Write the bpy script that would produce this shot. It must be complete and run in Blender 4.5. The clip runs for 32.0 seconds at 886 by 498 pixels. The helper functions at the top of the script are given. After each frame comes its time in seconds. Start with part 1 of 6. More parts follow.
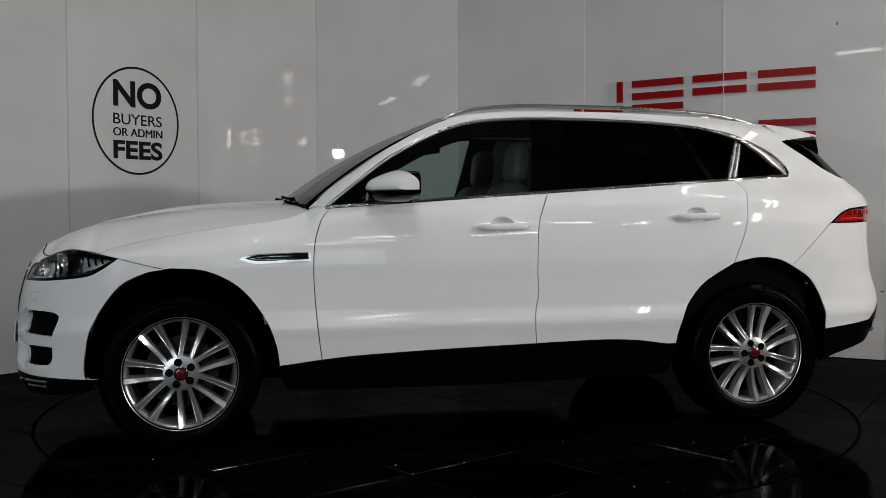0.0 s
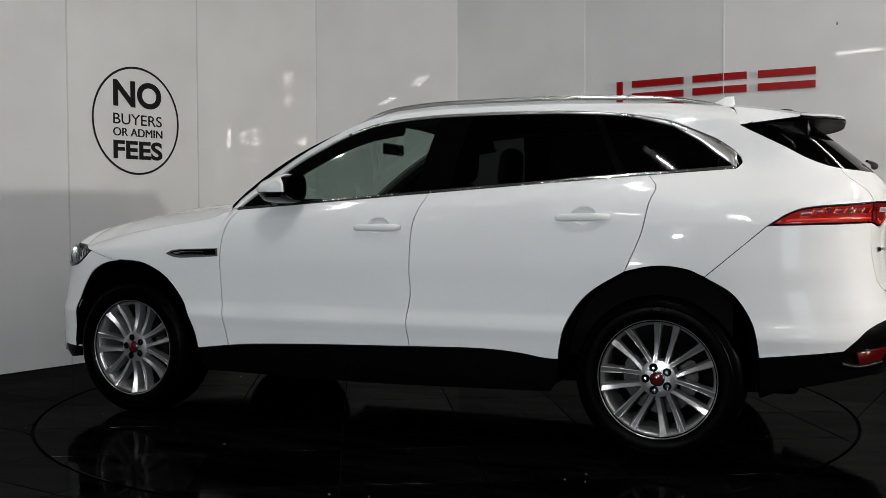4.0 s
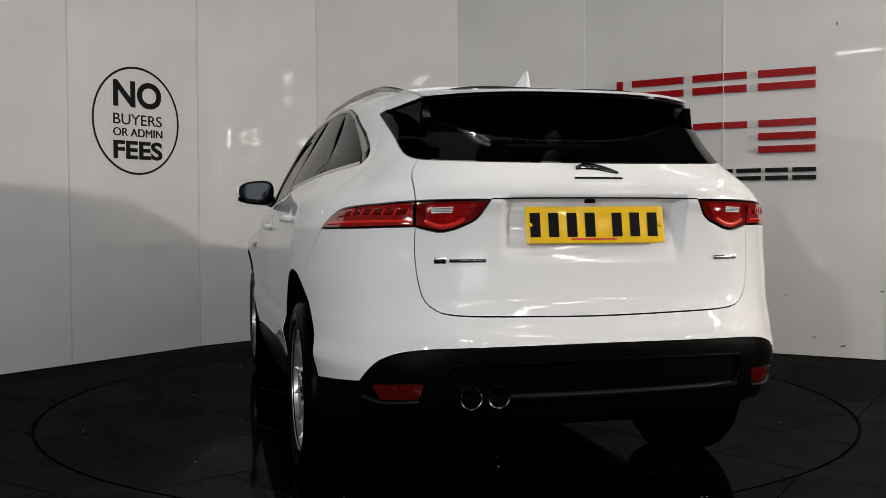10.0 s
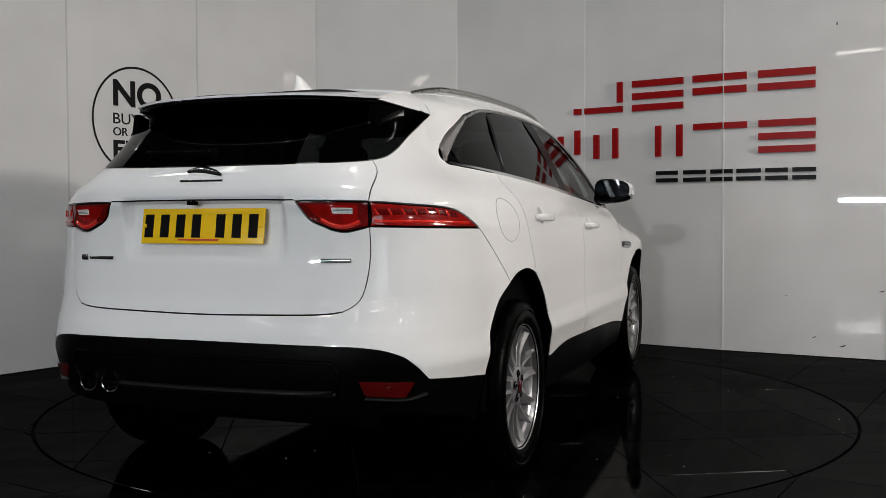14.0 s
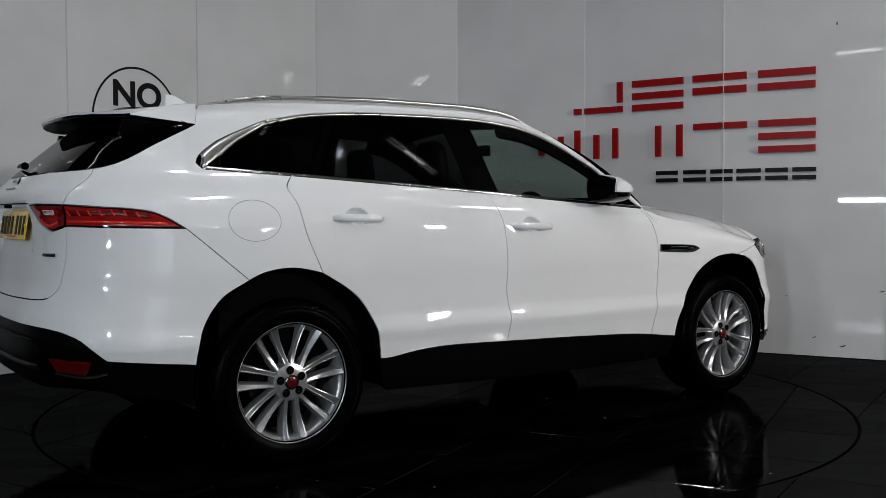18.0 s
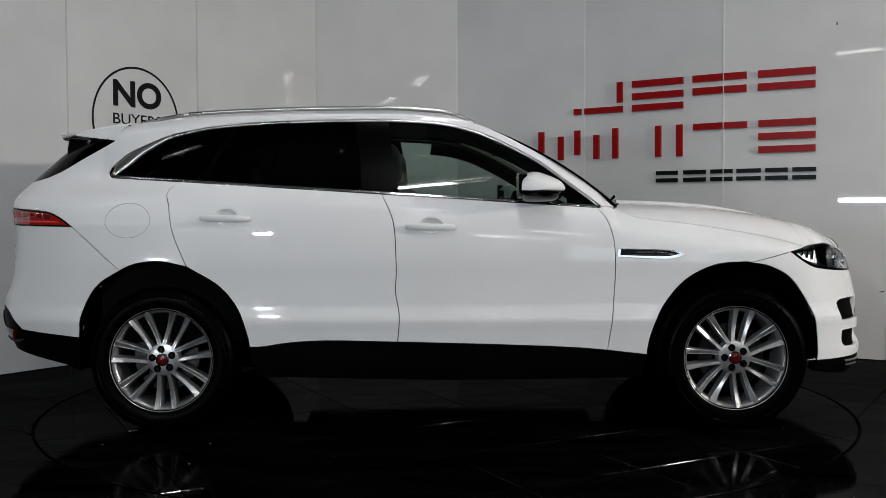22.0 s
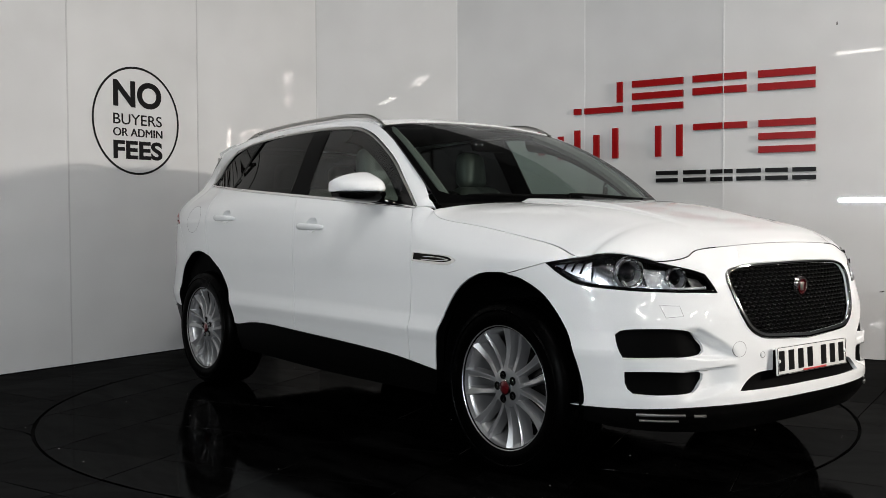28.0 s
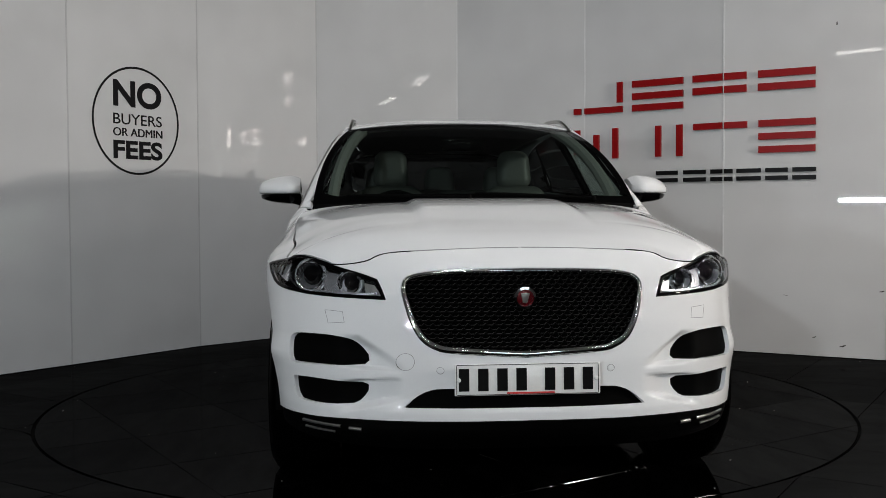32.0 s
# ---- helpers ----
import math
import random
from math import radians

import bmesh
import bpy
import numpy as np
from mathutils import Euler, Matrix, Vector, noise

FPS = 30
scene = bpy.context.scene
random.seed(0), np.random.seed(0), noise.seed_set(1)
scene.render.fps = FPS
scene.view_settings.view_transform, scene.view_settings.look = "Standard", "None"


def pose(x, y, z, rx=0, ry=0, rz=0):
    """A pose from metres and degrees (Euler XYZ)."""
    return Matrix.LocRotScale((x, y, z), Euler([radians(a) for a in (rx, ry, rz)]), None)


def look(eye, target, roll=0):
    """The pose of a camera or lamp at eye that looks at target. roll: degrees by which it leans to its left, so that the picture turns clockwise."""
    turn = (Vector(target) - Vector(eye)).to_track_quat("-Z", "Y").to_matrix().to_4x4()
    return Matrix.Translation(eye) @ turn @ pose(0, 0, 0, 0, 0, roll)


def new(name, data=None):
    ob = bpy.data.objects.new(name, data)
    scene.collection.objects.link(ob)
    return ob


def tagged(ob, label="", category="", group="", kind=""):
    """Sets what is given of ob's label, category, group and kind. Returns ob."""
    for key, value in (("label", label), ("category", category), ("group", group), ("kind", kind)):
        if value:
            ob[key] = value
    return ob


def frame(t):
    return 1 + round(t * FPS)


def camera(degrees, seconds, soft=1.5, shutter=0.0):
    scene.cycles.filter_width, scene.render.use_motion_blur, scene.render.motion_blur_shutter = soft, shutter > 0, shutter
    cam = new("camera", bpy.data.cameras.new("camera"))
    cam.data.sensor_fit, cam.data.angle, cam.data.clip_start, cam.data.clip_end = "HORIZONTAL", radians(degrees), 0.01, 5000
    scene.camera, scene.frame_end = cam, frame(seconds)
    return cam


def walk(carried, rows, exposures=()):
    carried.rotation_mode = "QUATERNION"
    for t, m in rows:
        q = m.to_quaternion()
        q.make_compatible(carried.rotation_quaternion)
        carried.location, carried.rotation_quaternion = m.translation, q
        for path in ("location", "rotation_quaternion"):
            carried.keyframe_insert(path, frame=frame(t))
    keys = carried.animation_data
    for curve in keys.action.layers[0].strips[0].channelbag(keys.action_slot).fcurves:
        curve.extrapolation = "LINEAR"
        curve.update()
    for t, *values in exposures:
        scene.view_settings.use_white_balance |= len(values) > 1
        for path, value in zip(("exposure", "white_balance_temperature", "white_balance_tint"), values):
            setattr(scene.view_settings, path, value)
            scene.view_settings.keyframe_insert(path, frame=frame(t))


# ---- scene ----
cam = camera(49.23, 32.0, soft=.5)
EYE = Vector((0, -5.678, 1.079))
AIM = Vector((-math.sin(radians(.13)) * math.cos(radians(1.97)), math.cos(radians(.13)) * math.cos(radians(1.97)), -math.sin(radians(1.97))))
STAND = look(EYE, EYE + 5 * AIM, -.24)
EXPOSURES = [(0, -0.43, 6480, 10), (1.5, -0.30, 6500, 10), (3, -0.04, 6550, 10), (6, 0.33, 6680, 10), (7, 0.38, 6780, 11), (9, 0.05, 6830, 12), (12, 0.05, 6760, 11), (14, -0.01, 6660, 11),
             (17, -0.28, 6400, 10), (19, -0.43, 6150, 10), (21, -0.31, 6300, 10), (23, 0.04, 6450, 10), (25, 0.30, 6500, 10), (28, 0.44, 6600, 10), (30, 0.28, 6600, 10), (32, -0.06, 6480, 10)]
walk(cam, [(0, STAND), (32, STAND)], EXPOSURES)

# turn of the turntable in degrees, by the second
TURN = [(0, 192.10), (1, 183.43), (2, 174.81), (3, 166.14), (3.5, 161.75), (5.5, 143.90), (6.5, 135.38), (7.5, 126.78), (8.5, 117.93), (9.5, 109.17), (10.5, 100.53), (11.5, 91.84), (12.5, 83.07),
        (13.5, 74.19), (14.5, 65.46), (16.5, 48.18), (17.5, 39.62), (18.5, 31.02), (19.5, 22.14), (20.5, 13.23), (21.5, 4.31), (22.5, -4.42), (23.5, -12.82), (24.5, -21.34), (25.5, -29.99), (27.5, -47.02),
        (28.5, -55.60), (29.5, -64.41), (30.5, -73.23), (31.0, -77.54), (31.5, -81.64), (32, -84.63)]
CAR_AT = Vector((.016, .075, 0))


def motions():
    walk(turntable, [(t, pose(0, 0, 0, 0, 0, a)) for t, a in TURN])
    walk(car, [(t, pose(0, 0, 0, 0, 0, a) @ Matrix.Translation(CAR_AT)) for t, a in TURN])


# ---- light ----
world = bpy.data.worlds.new("world")
world.use_nodes = True
world.node_tree.nodes["Background"].inputs["Color"].default_value = (.55, .6, .7, 1)
world.node_tree.nodes["Background"].inputs["Strength"].default_value = .02
scene.world = world


def area(name, eye, target, size_x, size_y, watts, color=(1, 1, 1)):
    lamp = bpy.data.lights.new(name, "AREA")
    lamp.shape, lamp.size, lamp.size_y, lamp.energy, lamp.color = "RECTANGLE", size_x, size_y, watts, color
    ob = new(name, lamp)
    ob.matrix_world = look(eye, target)
    return ob


KEY = .345
COOL, WARM = (.89, .955, 1), (1, .93, .84)
FLOODS = [((-2.27, -8.6, 2.41), (0, 1, 1.4), (.19, .145), 370, COOL), ((-5.53, -10.8, 1.38), (1.5, 1, 1.2), (.90, .07), 500, COOL),
          ((7.50, -3.62, 2.63), (-2.2, .8, 1.2), (.23, .19), 760, (1, .95, .89)), ((7.90, -2.67, 2.64), (-2.2, .8, 1.2), (.09, .34), 220, WARM)]
for eye, target, size, watts, tint in FLOODS:
    area("flood_light", eye, target, *size, watts * KEY, tint)
STRIPS = [(x, y) for y in (-1.2, -4.6, -8.2) for x in (-4.2, 0, 4.2)]
for lx, ly in STRIPS:
    area("strip_lamp", (lx, ly, 6.03), (lx, ly + .001, 0), .60, .06, (175 if lx == 0 and ly > -6 else 12) * KEY, (1, 1, 1))

# ---- materials ----
def material(name, color, rough=.5, metal=0.0, coat=0.0, spec=.5, grain=None, bump=0.0, bump_scale=200.0, wear=0.0, wear_scale=3.0, rough_var=0.0, coat_rough=.008, bump_detail=4):
    """A surface with a base colour, mottling at two scales, uneven gloss and fine relief."""
    m = bpy.data.materials.new(name)
    m.use_nodes = True
    nt = m.node_tree
    n, link = nt.nodes, nt.links.new
    p = n["Principled BSDF"]
    p.inputs["Base Color"].default_value = (*color, 1)
    p.inputs["Roughness"].default_value, p.inputs["Metallic"].default_value = rough, metal
    p.inputs["Coat Weight"].default_value, p.inputs["Coat Roughness"].default_value = coat, coat_rough
    p.inputs["Coat IOR"].default_value = 1.62
    p.inputs["Specular IOR Level"].default_value = spec
    if wear or rough_var or bump:
        co = n.new("ShaderNodeTexCoord")
        big, fine = n.new("ShaderNodeTexNoise"), n.new("ShaderNodeTexNoise")
        big.inputs["Scale"].default_value, big.inputs["Detail"].default_value = wear_scale, 6
        fine.inputs["Scale"].default_value, fine.inputs["Detail"].default_value = bump_scale, bump_detail
        link(co.outputs["Object"], big.inputs["Vector"])
        link(co.outputs["Object"], fine.inputs["Vector"])
        if wear:
            mix, add = n.new("ShaderNodeMixRGB"), n.new("ShaderNodeMath")
            add.operation = "MULTIPLY"
            link(big.outputs["Fac"], add.inputs[0])
            link(fine.outputs["Fac"], add.inputs[1])
            dark = tuple(c * (1 - wear) for c in (grain or color))
            mix.inputs["Color1"].default_value, mix.inputs["Color2"].default_value = (*color, 1), (*dark, 1)
            ramp = n.new("ShaderNodeMapRange")
            ramp.inputs["From Min"].default_value, ramp.inputs["From Max"].default_value = .15, .40
            link(add.outputs[0], ramp.inputs["Value"])
            link(ramp.outputs["Result"], mix.inputs["Fac"])
            link(mix.outputs["Color"], p.inputs["Base Color"])
        if rough_var:
            rr = n.new("ShaderNodeMapRange")
            rr.inputs["From Min"].default_value, rr.inputs["From Max"].default_value = .3, .7
            rr.inputs["To Min"].default_value, rr.inputs["To Max"].default_value = max(.01, rough - rough_var), rough + rough_var
            link(big.outputs["Fac"], rr.inputs["Value"])
            link(rr.outputs["Result"], p.inputs["Roughness"])
        if bump:
            b = n.new("ShaderNodeBump")
            b.inputs["Strength"].default_value, b.inputs["Distance"].default_value = bump, .002
            link(fine.outputs["Fac"], b.inputs["Height"])
            link(b.outputs["Normal"], p.inputs["Normal"])
    return m


def glass_material(name, tint, gloss=.02, ior=1.5):
    m = bpy.data.materials.new(name)
    m.use_nodes = True
    n, link = m.node_tree.nodes, m.node_tree.links.new
    n.remove(n["Principled BSDF"])
    clear, shine, mix, fres = n.new("ShaderNodeBsdfTransparent"), n.new("ShaderNodeBsdfGlossy"), n.new("ShaderNodeMixShader"), n.new("ShaderNodeLayerWeight")
    steep, scaled = n.new("ShaderNodeMath"), n.new("ShaderNodeMapRange")
    steep.operation, steep.inputs[1].default_value = "POWER", 5
    scaled.inputs["To Min"].default_value, scaled.inputs["To Max"].default_value = ((ior - 1) / (ior + 1)) ** 2 * 1.1, .75
    clear.inputs["Color"].default_value = (*tint, 1)
    shine.inputs["Roughness"].default_value = gloss
    fres.inputs["Blend"].default_value = .5
    link(fres.outputs["Facing"], steep.inputs[0])
    link(steep.outputs[0], scaled.inputs["Value"])
    link(scaled.outputs["Result"], mix.inputs["Fac"])
    link(clear.outputs["BSDF"], mix.inputs[1])
    link(shine.outputs["BSDF"], mix.inputs[2])
    link(mix.outputs["Shader"], n["Material Output"].inputs["Surface"])
    return m


def glow_material(name, color, strength):
    m = bpy.data.materials.new(name)
    m.use_nodes = True
    p = m.node_tree.nodes["Principled BSDF"]
    p.inputs["Base Color"].default_value = (*color, 1)
    p.inputs["Emission Color"].default_value = (*color, 1)
    p.inputs["Emission Strength"].default_value = strength
    return m


PAINT = material("white_paint", (.74, .745, .75), .55, 0, 1.0, .06, wear=.03, wear_scale=2, bump=.0, rough_var=.03)
BLACK_GLOSS = material("black_gloss", (.0012, .0012, .0013), .04, 0, 0, .08, rough_var=.02)
SATIN = material("satin_chrome", (.42, .415, .40), .30, 1.0, 0, .5, rough_var=.05)
REFLECTOR = material("lamp_reflector", (.80, .81, .83), .28, .9, 0, .5, rough_var=.08)
BLACK_PLASTIC = material("black_plastic", (.0010, .0010, .0010), .36, 0, 0, .035, bump=.25, bump_scale=900, rough_var=.06)
RUBBER = material("tyre_rubber", (.0005, .0005, .0005), .34, 0, 0, .02, bump=.2, bump_scale=300, rough_var=.12, wear=.3, wear_scale=9, coat_rough=.22)
CHROME = material("chrome", (.82, .82, .82), .06, 1.0, rough_var=.02)
DARK_CHROME = material("dark_chrome", (.32, .33, .34), .12, 1.0, rough_var=.03)
ALLOY = material("silver_alloy", (.40, .402, .410), .30, .80, .2, rough_var=.02)
STEEL = material("brake_steel", (.035, .033, .032), .40, 1.0, rough_var=.1, wear=.4, wear_scale=30)
GLASS_CLEAR = glass_material("window_glass", (.55, .63, .60))
GLASS_DARK = glass_material("privacy_glass", (.035, .035, .038), .03, 1.22)
GLASS_SCREEN = glass_material("windscreen_glass", (.50, .57, .54))
GLASS_REAR = glass_material("tailgate_glass", (.032, .032, .034), .03, 1.22)
LENS = glass_material("clear_lens", (.92, .93, .95), .01, 1.45)
RED_LENS = material("red_lens", (.30, .006, .005), .10, 0, 1.0, wear=.5, wear_scale=14)
RED_BRIGHT = material("bright_red_lens", (.66, .020, .012), .10, 0, 1.0, wear=.25, wear_scale=30)
RED_DARK = material("dark_red_lens", (.085, .003, .003), .10, 0, 1.0, wear=.3, wear_scale=14)
RED_ENAMEL = material("red_enamel", (.10, .006, .009), .18, .3, .5, wear=.3, wear_scale=60)
CREAM = material("cream_leather", (.135, .137, .126), .45, bump=.25, bump_scale=240, wear=.10, wear_scale=8)
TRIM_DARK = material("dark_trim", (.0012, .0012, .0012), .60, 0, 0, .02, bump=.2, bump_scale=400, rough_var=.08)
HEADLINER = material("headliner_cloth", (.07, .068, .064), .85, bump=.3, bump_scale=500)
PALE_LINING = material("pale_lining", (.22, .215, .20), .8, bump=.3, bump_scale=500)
YELLOW_PLATE = material("yellow_plate", (.80, .50, .010), .25, 0, .6, wear=.08, wear_scale=12)
WHITE_PLATE = material("white_plate", (.74, .74, .72), .25, 0, .6, wear=.08, wear_scale=12)
INK = material("plate_ink", (.004, .004, .004), .4, 0, 0, .08)
RED_INK = material("red_ink", (.50, .03, .03), .35)
PANEL = material("wall_laminate", (.58, .58, .58), .010, 0, .0, .55, bump=.09, bump_scale=3.0, wear=.06, wear_scale=1.1, rough_var=.004, bump_detail=.6)
GROOVE = material("panel_joint", (.70, .70, .70), .22, rough_var=.05, wear=.2)


def tile_material():
    """Dark polished slate: a weak mirror, dulled by smears, over a thin film of dust."""
    m = bpy.data.materials.new("slate_tile")
    m.use_nodes = True
    n, link = m.node_tree.nodes, m.node_tree.links.new
    n.remove(n["Principled BSDF"])
    co, info = n.new("ShaderNodeTexCoord"), n.new("ShaderNodeObjectInfo")
    smear, fine, stretch = n.new("ShaderNodeTexNoise"), n.new("ShaderNodeTexNoise"), n.new("ShaderNodeMapping")
    stretch.inputs["Scale"].default_value = (1, 3.2, 1)
    stretch.inputs["Rotation"].default_value = (0, 0, .6)
    smear.inputs["Scale"].default_value, smear.inputs["Detail"].default_value, smear.inputs["Roughness"].default_value = 1.7, 9, .68
    fine.inputs["Scale"].default_value, fine.inputs["Detail"].default_value = 26, 6
    link(co.outputs["Object"], stretch.inputs["Vector"])
    link(stretch.outputs["Vector"], smear.inputs["Vector"])
    link(co.outputs["Object"], fine.inputs["Vector"])

    def between(source, lo, hi, out_lo, out_hi):
        r = n.new("ShaderNodeMapRange")
        for key, value in (("From Min", lo), ("From Max", hi), ("To Min", out_lo), ("To Max", out_hi)):
            r.inputs[key].default_value = value
        link(source, r.inputs["Value"])
        return r.outputs["Result"]

    def times(a, b):
        k = n.new("ShaderNodeMath")
        k.operation = "MULTIPLY"
        link(a, k.inputs[0])
        link(b, k.inputs[1])
        return k.outputs[0]

    film = times(times(between(smear.outputs["Fac"], .40, .72, .0002, .0024), between(fine.outputs["Fac"], .35, .65, .6, 1.3)), between(info.outputs["Random"], 0, 1, .6, 1.5))
    shine = times(between(smear.outputs["Fac"], .40, .75, .033, .017), between(info.outputs["Random"], 0, 1, .85, 1.15))
    gloss, dull, both, bump = n.new("ShaderNodeBsdfGlossy"), n.new("ShaderNodeBsdfDiffuse"), n.new("ShaderNodeAddShader"), n.new("ShaderNodeBump")
    link(film, dull.inputs["Color"])
    link(shine, gloss.inputs["Color"])
    link(between(smear.outputs["Fac"], .40, .72, .035, .15), gloss.inputs["Roughness"])
    bump.inputs["Strength"].default_value, bump.inputs["Distance"].default_value = .10, .002
    link(fine.outputs["Fac"], bump.inputs["Height"])
    link(bump.outputs["Normal"], gloss.inputs["Normal"])
    link(gloss.outputs["BSDF"], both.inputs[0])
    link(dull.outputs["BSDF"], both.inputs[1])
    link(both.outputs["Shader"], n["Material Output"].inputs["Surface"])
    return m


TILE = tile_material()
GROUT = material("dark_grout", (.0015, .0015, .0015), .8, 0, 0, .03, bump=.3, bump_scale=300)
SIGN_RED = material("red_acrylic", (.24, .003, .004), .35, 0, 0, .15, rough_var=.04)
SIGN_BLACK = material("black_vinyl", (.004, .004, .0045), .40, 0, 0, .12, rough_var=.04)
CEILING = material("grey_ceiling", (.10, .10, .10), .8, bump=.3, bump_scale=60, wear=.2, wear_scale=2)
BACKWALL = material("dark_wall", (.080, .080, .083), .7, bump=.3, bump_scale=80, wear=.3, wear_scale=1.5)
TUBE = glow_material("fluorescent_tube", (1, .97, .92), 7)
TUBE_LOW = glow_material("bright_fluorescent_tube", (1, .98, .95), 32)
TUBE_ROW = glow_material("brightest_fluorescent_tube", (1, .96, .90), 75)
DAY = glow_material("daylit_opening", (.80, .90, 1), 1.2)
FITTING = material("white_steel", (.70, .70, .70), .4, rough_var=.08, wear=.1)
GREY_PLASTIC = material("grey_plastic", (.005, .005, .005), .40, 0, 0, .2, bump=.2, bump_scale=600, rough_var=.06)
LAMP_INSIDE = material("lamp_inside", (.16, .165, .17), .22, 1.0, rough_var=.06)
PILLAR = material("pillar_black", (.0010, .0010, .0011), .22, 0, 0, .02, rough_var=.04)
MIRROR_GLASS = material("mirror_glass", (.05, .052, .056), .03, 1.0)
GROOVE_DULL = material("dull_joint", (.50, .50, .50), .22, rough_var=.05, wear=.2)
RED_MID = material("mid_red_lens", (.13, .004, .004), .10, 0, 1.0, wear=.3, wear_scale=14)
SEAM = material("grey_seam", (.16, .16, .16), .6)
SEAM_PALE = material("pale_seam", (.36, .36, .36), .5)
MESH_BLACK = material("mesh_black", (.003, .003, .003), .45, 0, 0, .09, bump=.2, bump_scale=600, rough_var=.06)
SCUFF = material("scuff_dirt", (.05, .045, .04), .7)
DUST = material("pale_dust", (.45, .44, .42), .8)

# ---- the car's outer form: smooth curves through a few stations ----
def pchip(x, table):
    """A smooth curve through the (x, y) pairs of a table, at x."""
    xs, ys = np.array(table, float).T
    h, d = np.diff(xs), np.diff(ys) / np.diff(xs)
    m = np.zeros_like(ys)
    same = d[1:] * d[:-1] > 0
    with np.errstate(divide="ignore", invalid="ignore"):
        m[1:-1] = np.where(same, 2 * d[1:] * d[:-1] / (d[1:] + d[:-1]), 0)
    m[0], m[-1] = d[0], d[-1]
    x = np.clip(x, xs[0], xs[-1])
    i = np.clip(np.searchsorted(xs, x) - 1, 0, len(h) - 1)
    t = (x - xs[i]) / h[i]
    return ((1 + 2 * t) * (1 - t) ** 2 * ys[i] + t * (1 - t) ** 2 * h[i] * m[i]
            + t * t * (3 - 2 * t) * ys[i + 1] + t * t * (t - 1) * h[i] * m[i + 1])


SECTION = [(.15, .880), (.30, .925), (.43, .944), (.50, .955), (.563, .967), (.585, .963), (.64, .953), (.74, .953), (.85, .957), (.93, .953), (1.0, .945), (1.08, .925), (1.15, .880), (1.22, .845), (1.35, .785), (1.48, .720), (1.58, .655), (1.64, .60)]
NOSE = [(.15, 2.14), (.24, 2.22), (.31, 2.272), (.38, 2.276), (.44, 2.264), (.55, 2.265), (.66, 2.262), (.78, 2.240), (.86, 2.208), (.91, 2.172), (.95, 2.132), (.962, 2.115), (.975, 2.085), (1.0, 2.00)]
TAIL = [(.15, -2.20), (.30, -2.33), (.42, -2.395), (.52, -2.425), (.60, -2.430), (.66, -2.420), (.72, -2.395), (.80, -2.372), (.95, -2.360), (1.08, -2.372), (1.13, -2.390), (1.17, -2.388), (1.21, -2.368), (1.26, -2.325), (1.30, -2.285), (1.4, -2.17), (1.5, -2.05), (1.55, -1.99), (1.64, -1.9)]
EDGE_Y = [(-2.2, .55), (-1.86, .535), (-1.67, .552), (-1.4, .587), (-1.08, .610), (-.7, .622), (-.35, .628), (0, .640), (.14, .655), (.43, .715), (.6, .75), (.80, .80), (.845, .818), (.88, .862), (1.0, .876), (1.2, .866), (1.5, .850), (1.7, .842), (1.82, .835), (1.92, .80), (2.12, .70)]
EDGE_Z = [(-2.2, 1.45), (-1.86, 1.535), (-1.67, 1.577), (-1.4, 1.600), (-1.08, 1.615), (-.7, 1.624), (-.35, 1.624), (0, 1.600), (.14, 1.568), (.43, 1.430), (.6, 1.32), (.80, 1.172), (.88, 1.095), (1.0, 1.064), (1.2, 1.040), (1.5, .993), (1.7, .955), (1.82, .944), (1.92, 1.02), (2.12, 1.06)]
CROWN = [(-2.2, 1.53), (-1.86, 1.580), (-1.63, 1.606), (-1.4, 1.626), (-1.08, 1.645), (-.7, 1.655), (-.35, 1.655), (0, 1.637), (.14, 1.607), (.30, 1.55), (.9, 1.150), (1.0, 1.147), (1.2, 1.139), (1.5, 1.114), (1.8, 1.065), (2.0, 1.015), (2.06, .992), (2.10, .974), (2.14, .95)]
X_FRONT, X_REAR, ARC_FRONT, ARC_REAR = 1.5, -1.45, 1.30, 1.65


def belt(x):
    return np.clip(1.168 - .0665 * x, 1.112, 1.30)


def side_y(x, z):
    """Half the car's width at x and z, before the plan's rounding at nose and tail."""
    b = belt(x)
    zz = np.where(z < .9, z, np.where(z < b, .9 + (z - .9) * .25 / (b - .9), 1.15 + (z - b) * .45 / (1.615 - b)))
    y = pchip(zz, SECTION)
    for wheel, flare in ((1.48, .019), (-1.437, .010)):
        y = y + flare * np.exp(-((x - wheel) / .42) ** 2 - ((z - .80) / .26) ** 2)
    y = y * (1 - .058 * np.clip((-x - 1.35) / .75, 0, 1.3) ** 1.4)
    lean = .135 * np.clip((-x - .6) / 1.15, 0, 1.05) ** 1.5
    y = y - lean * pchip(z, [(1.05, 0), (1.12, .12), (1.30, 1), (1.48, .55), (1.6, .2)])
    ze, ye = pchip(x, EDGE_Z), pchip(x, EDGE_Y)
    depth = np.clip(np.where(x > .8, .14 - .07 * np.clip((x - 1.3) / .4, 0, 1), .07), .02, 1)
    k = np.clip((z - (ze - depth)) / depth, 0, 1.15)
    return np.where(z > ze - depth, y + (np.minimum(ye, y) - y) * k ** 2.4, y)


def round_n(z, front):
    return np.where(front, pchip(z, [(.2, 2.9), (.5, 2.8), (.75, 2.5), (1.0, 2.4)]), pchip(z, [(.2, 3.6), (.6, 4.2), (.8, 4.1), (1.1, 4.0), (1.3, 4.2), (1.6, 4.0)]))


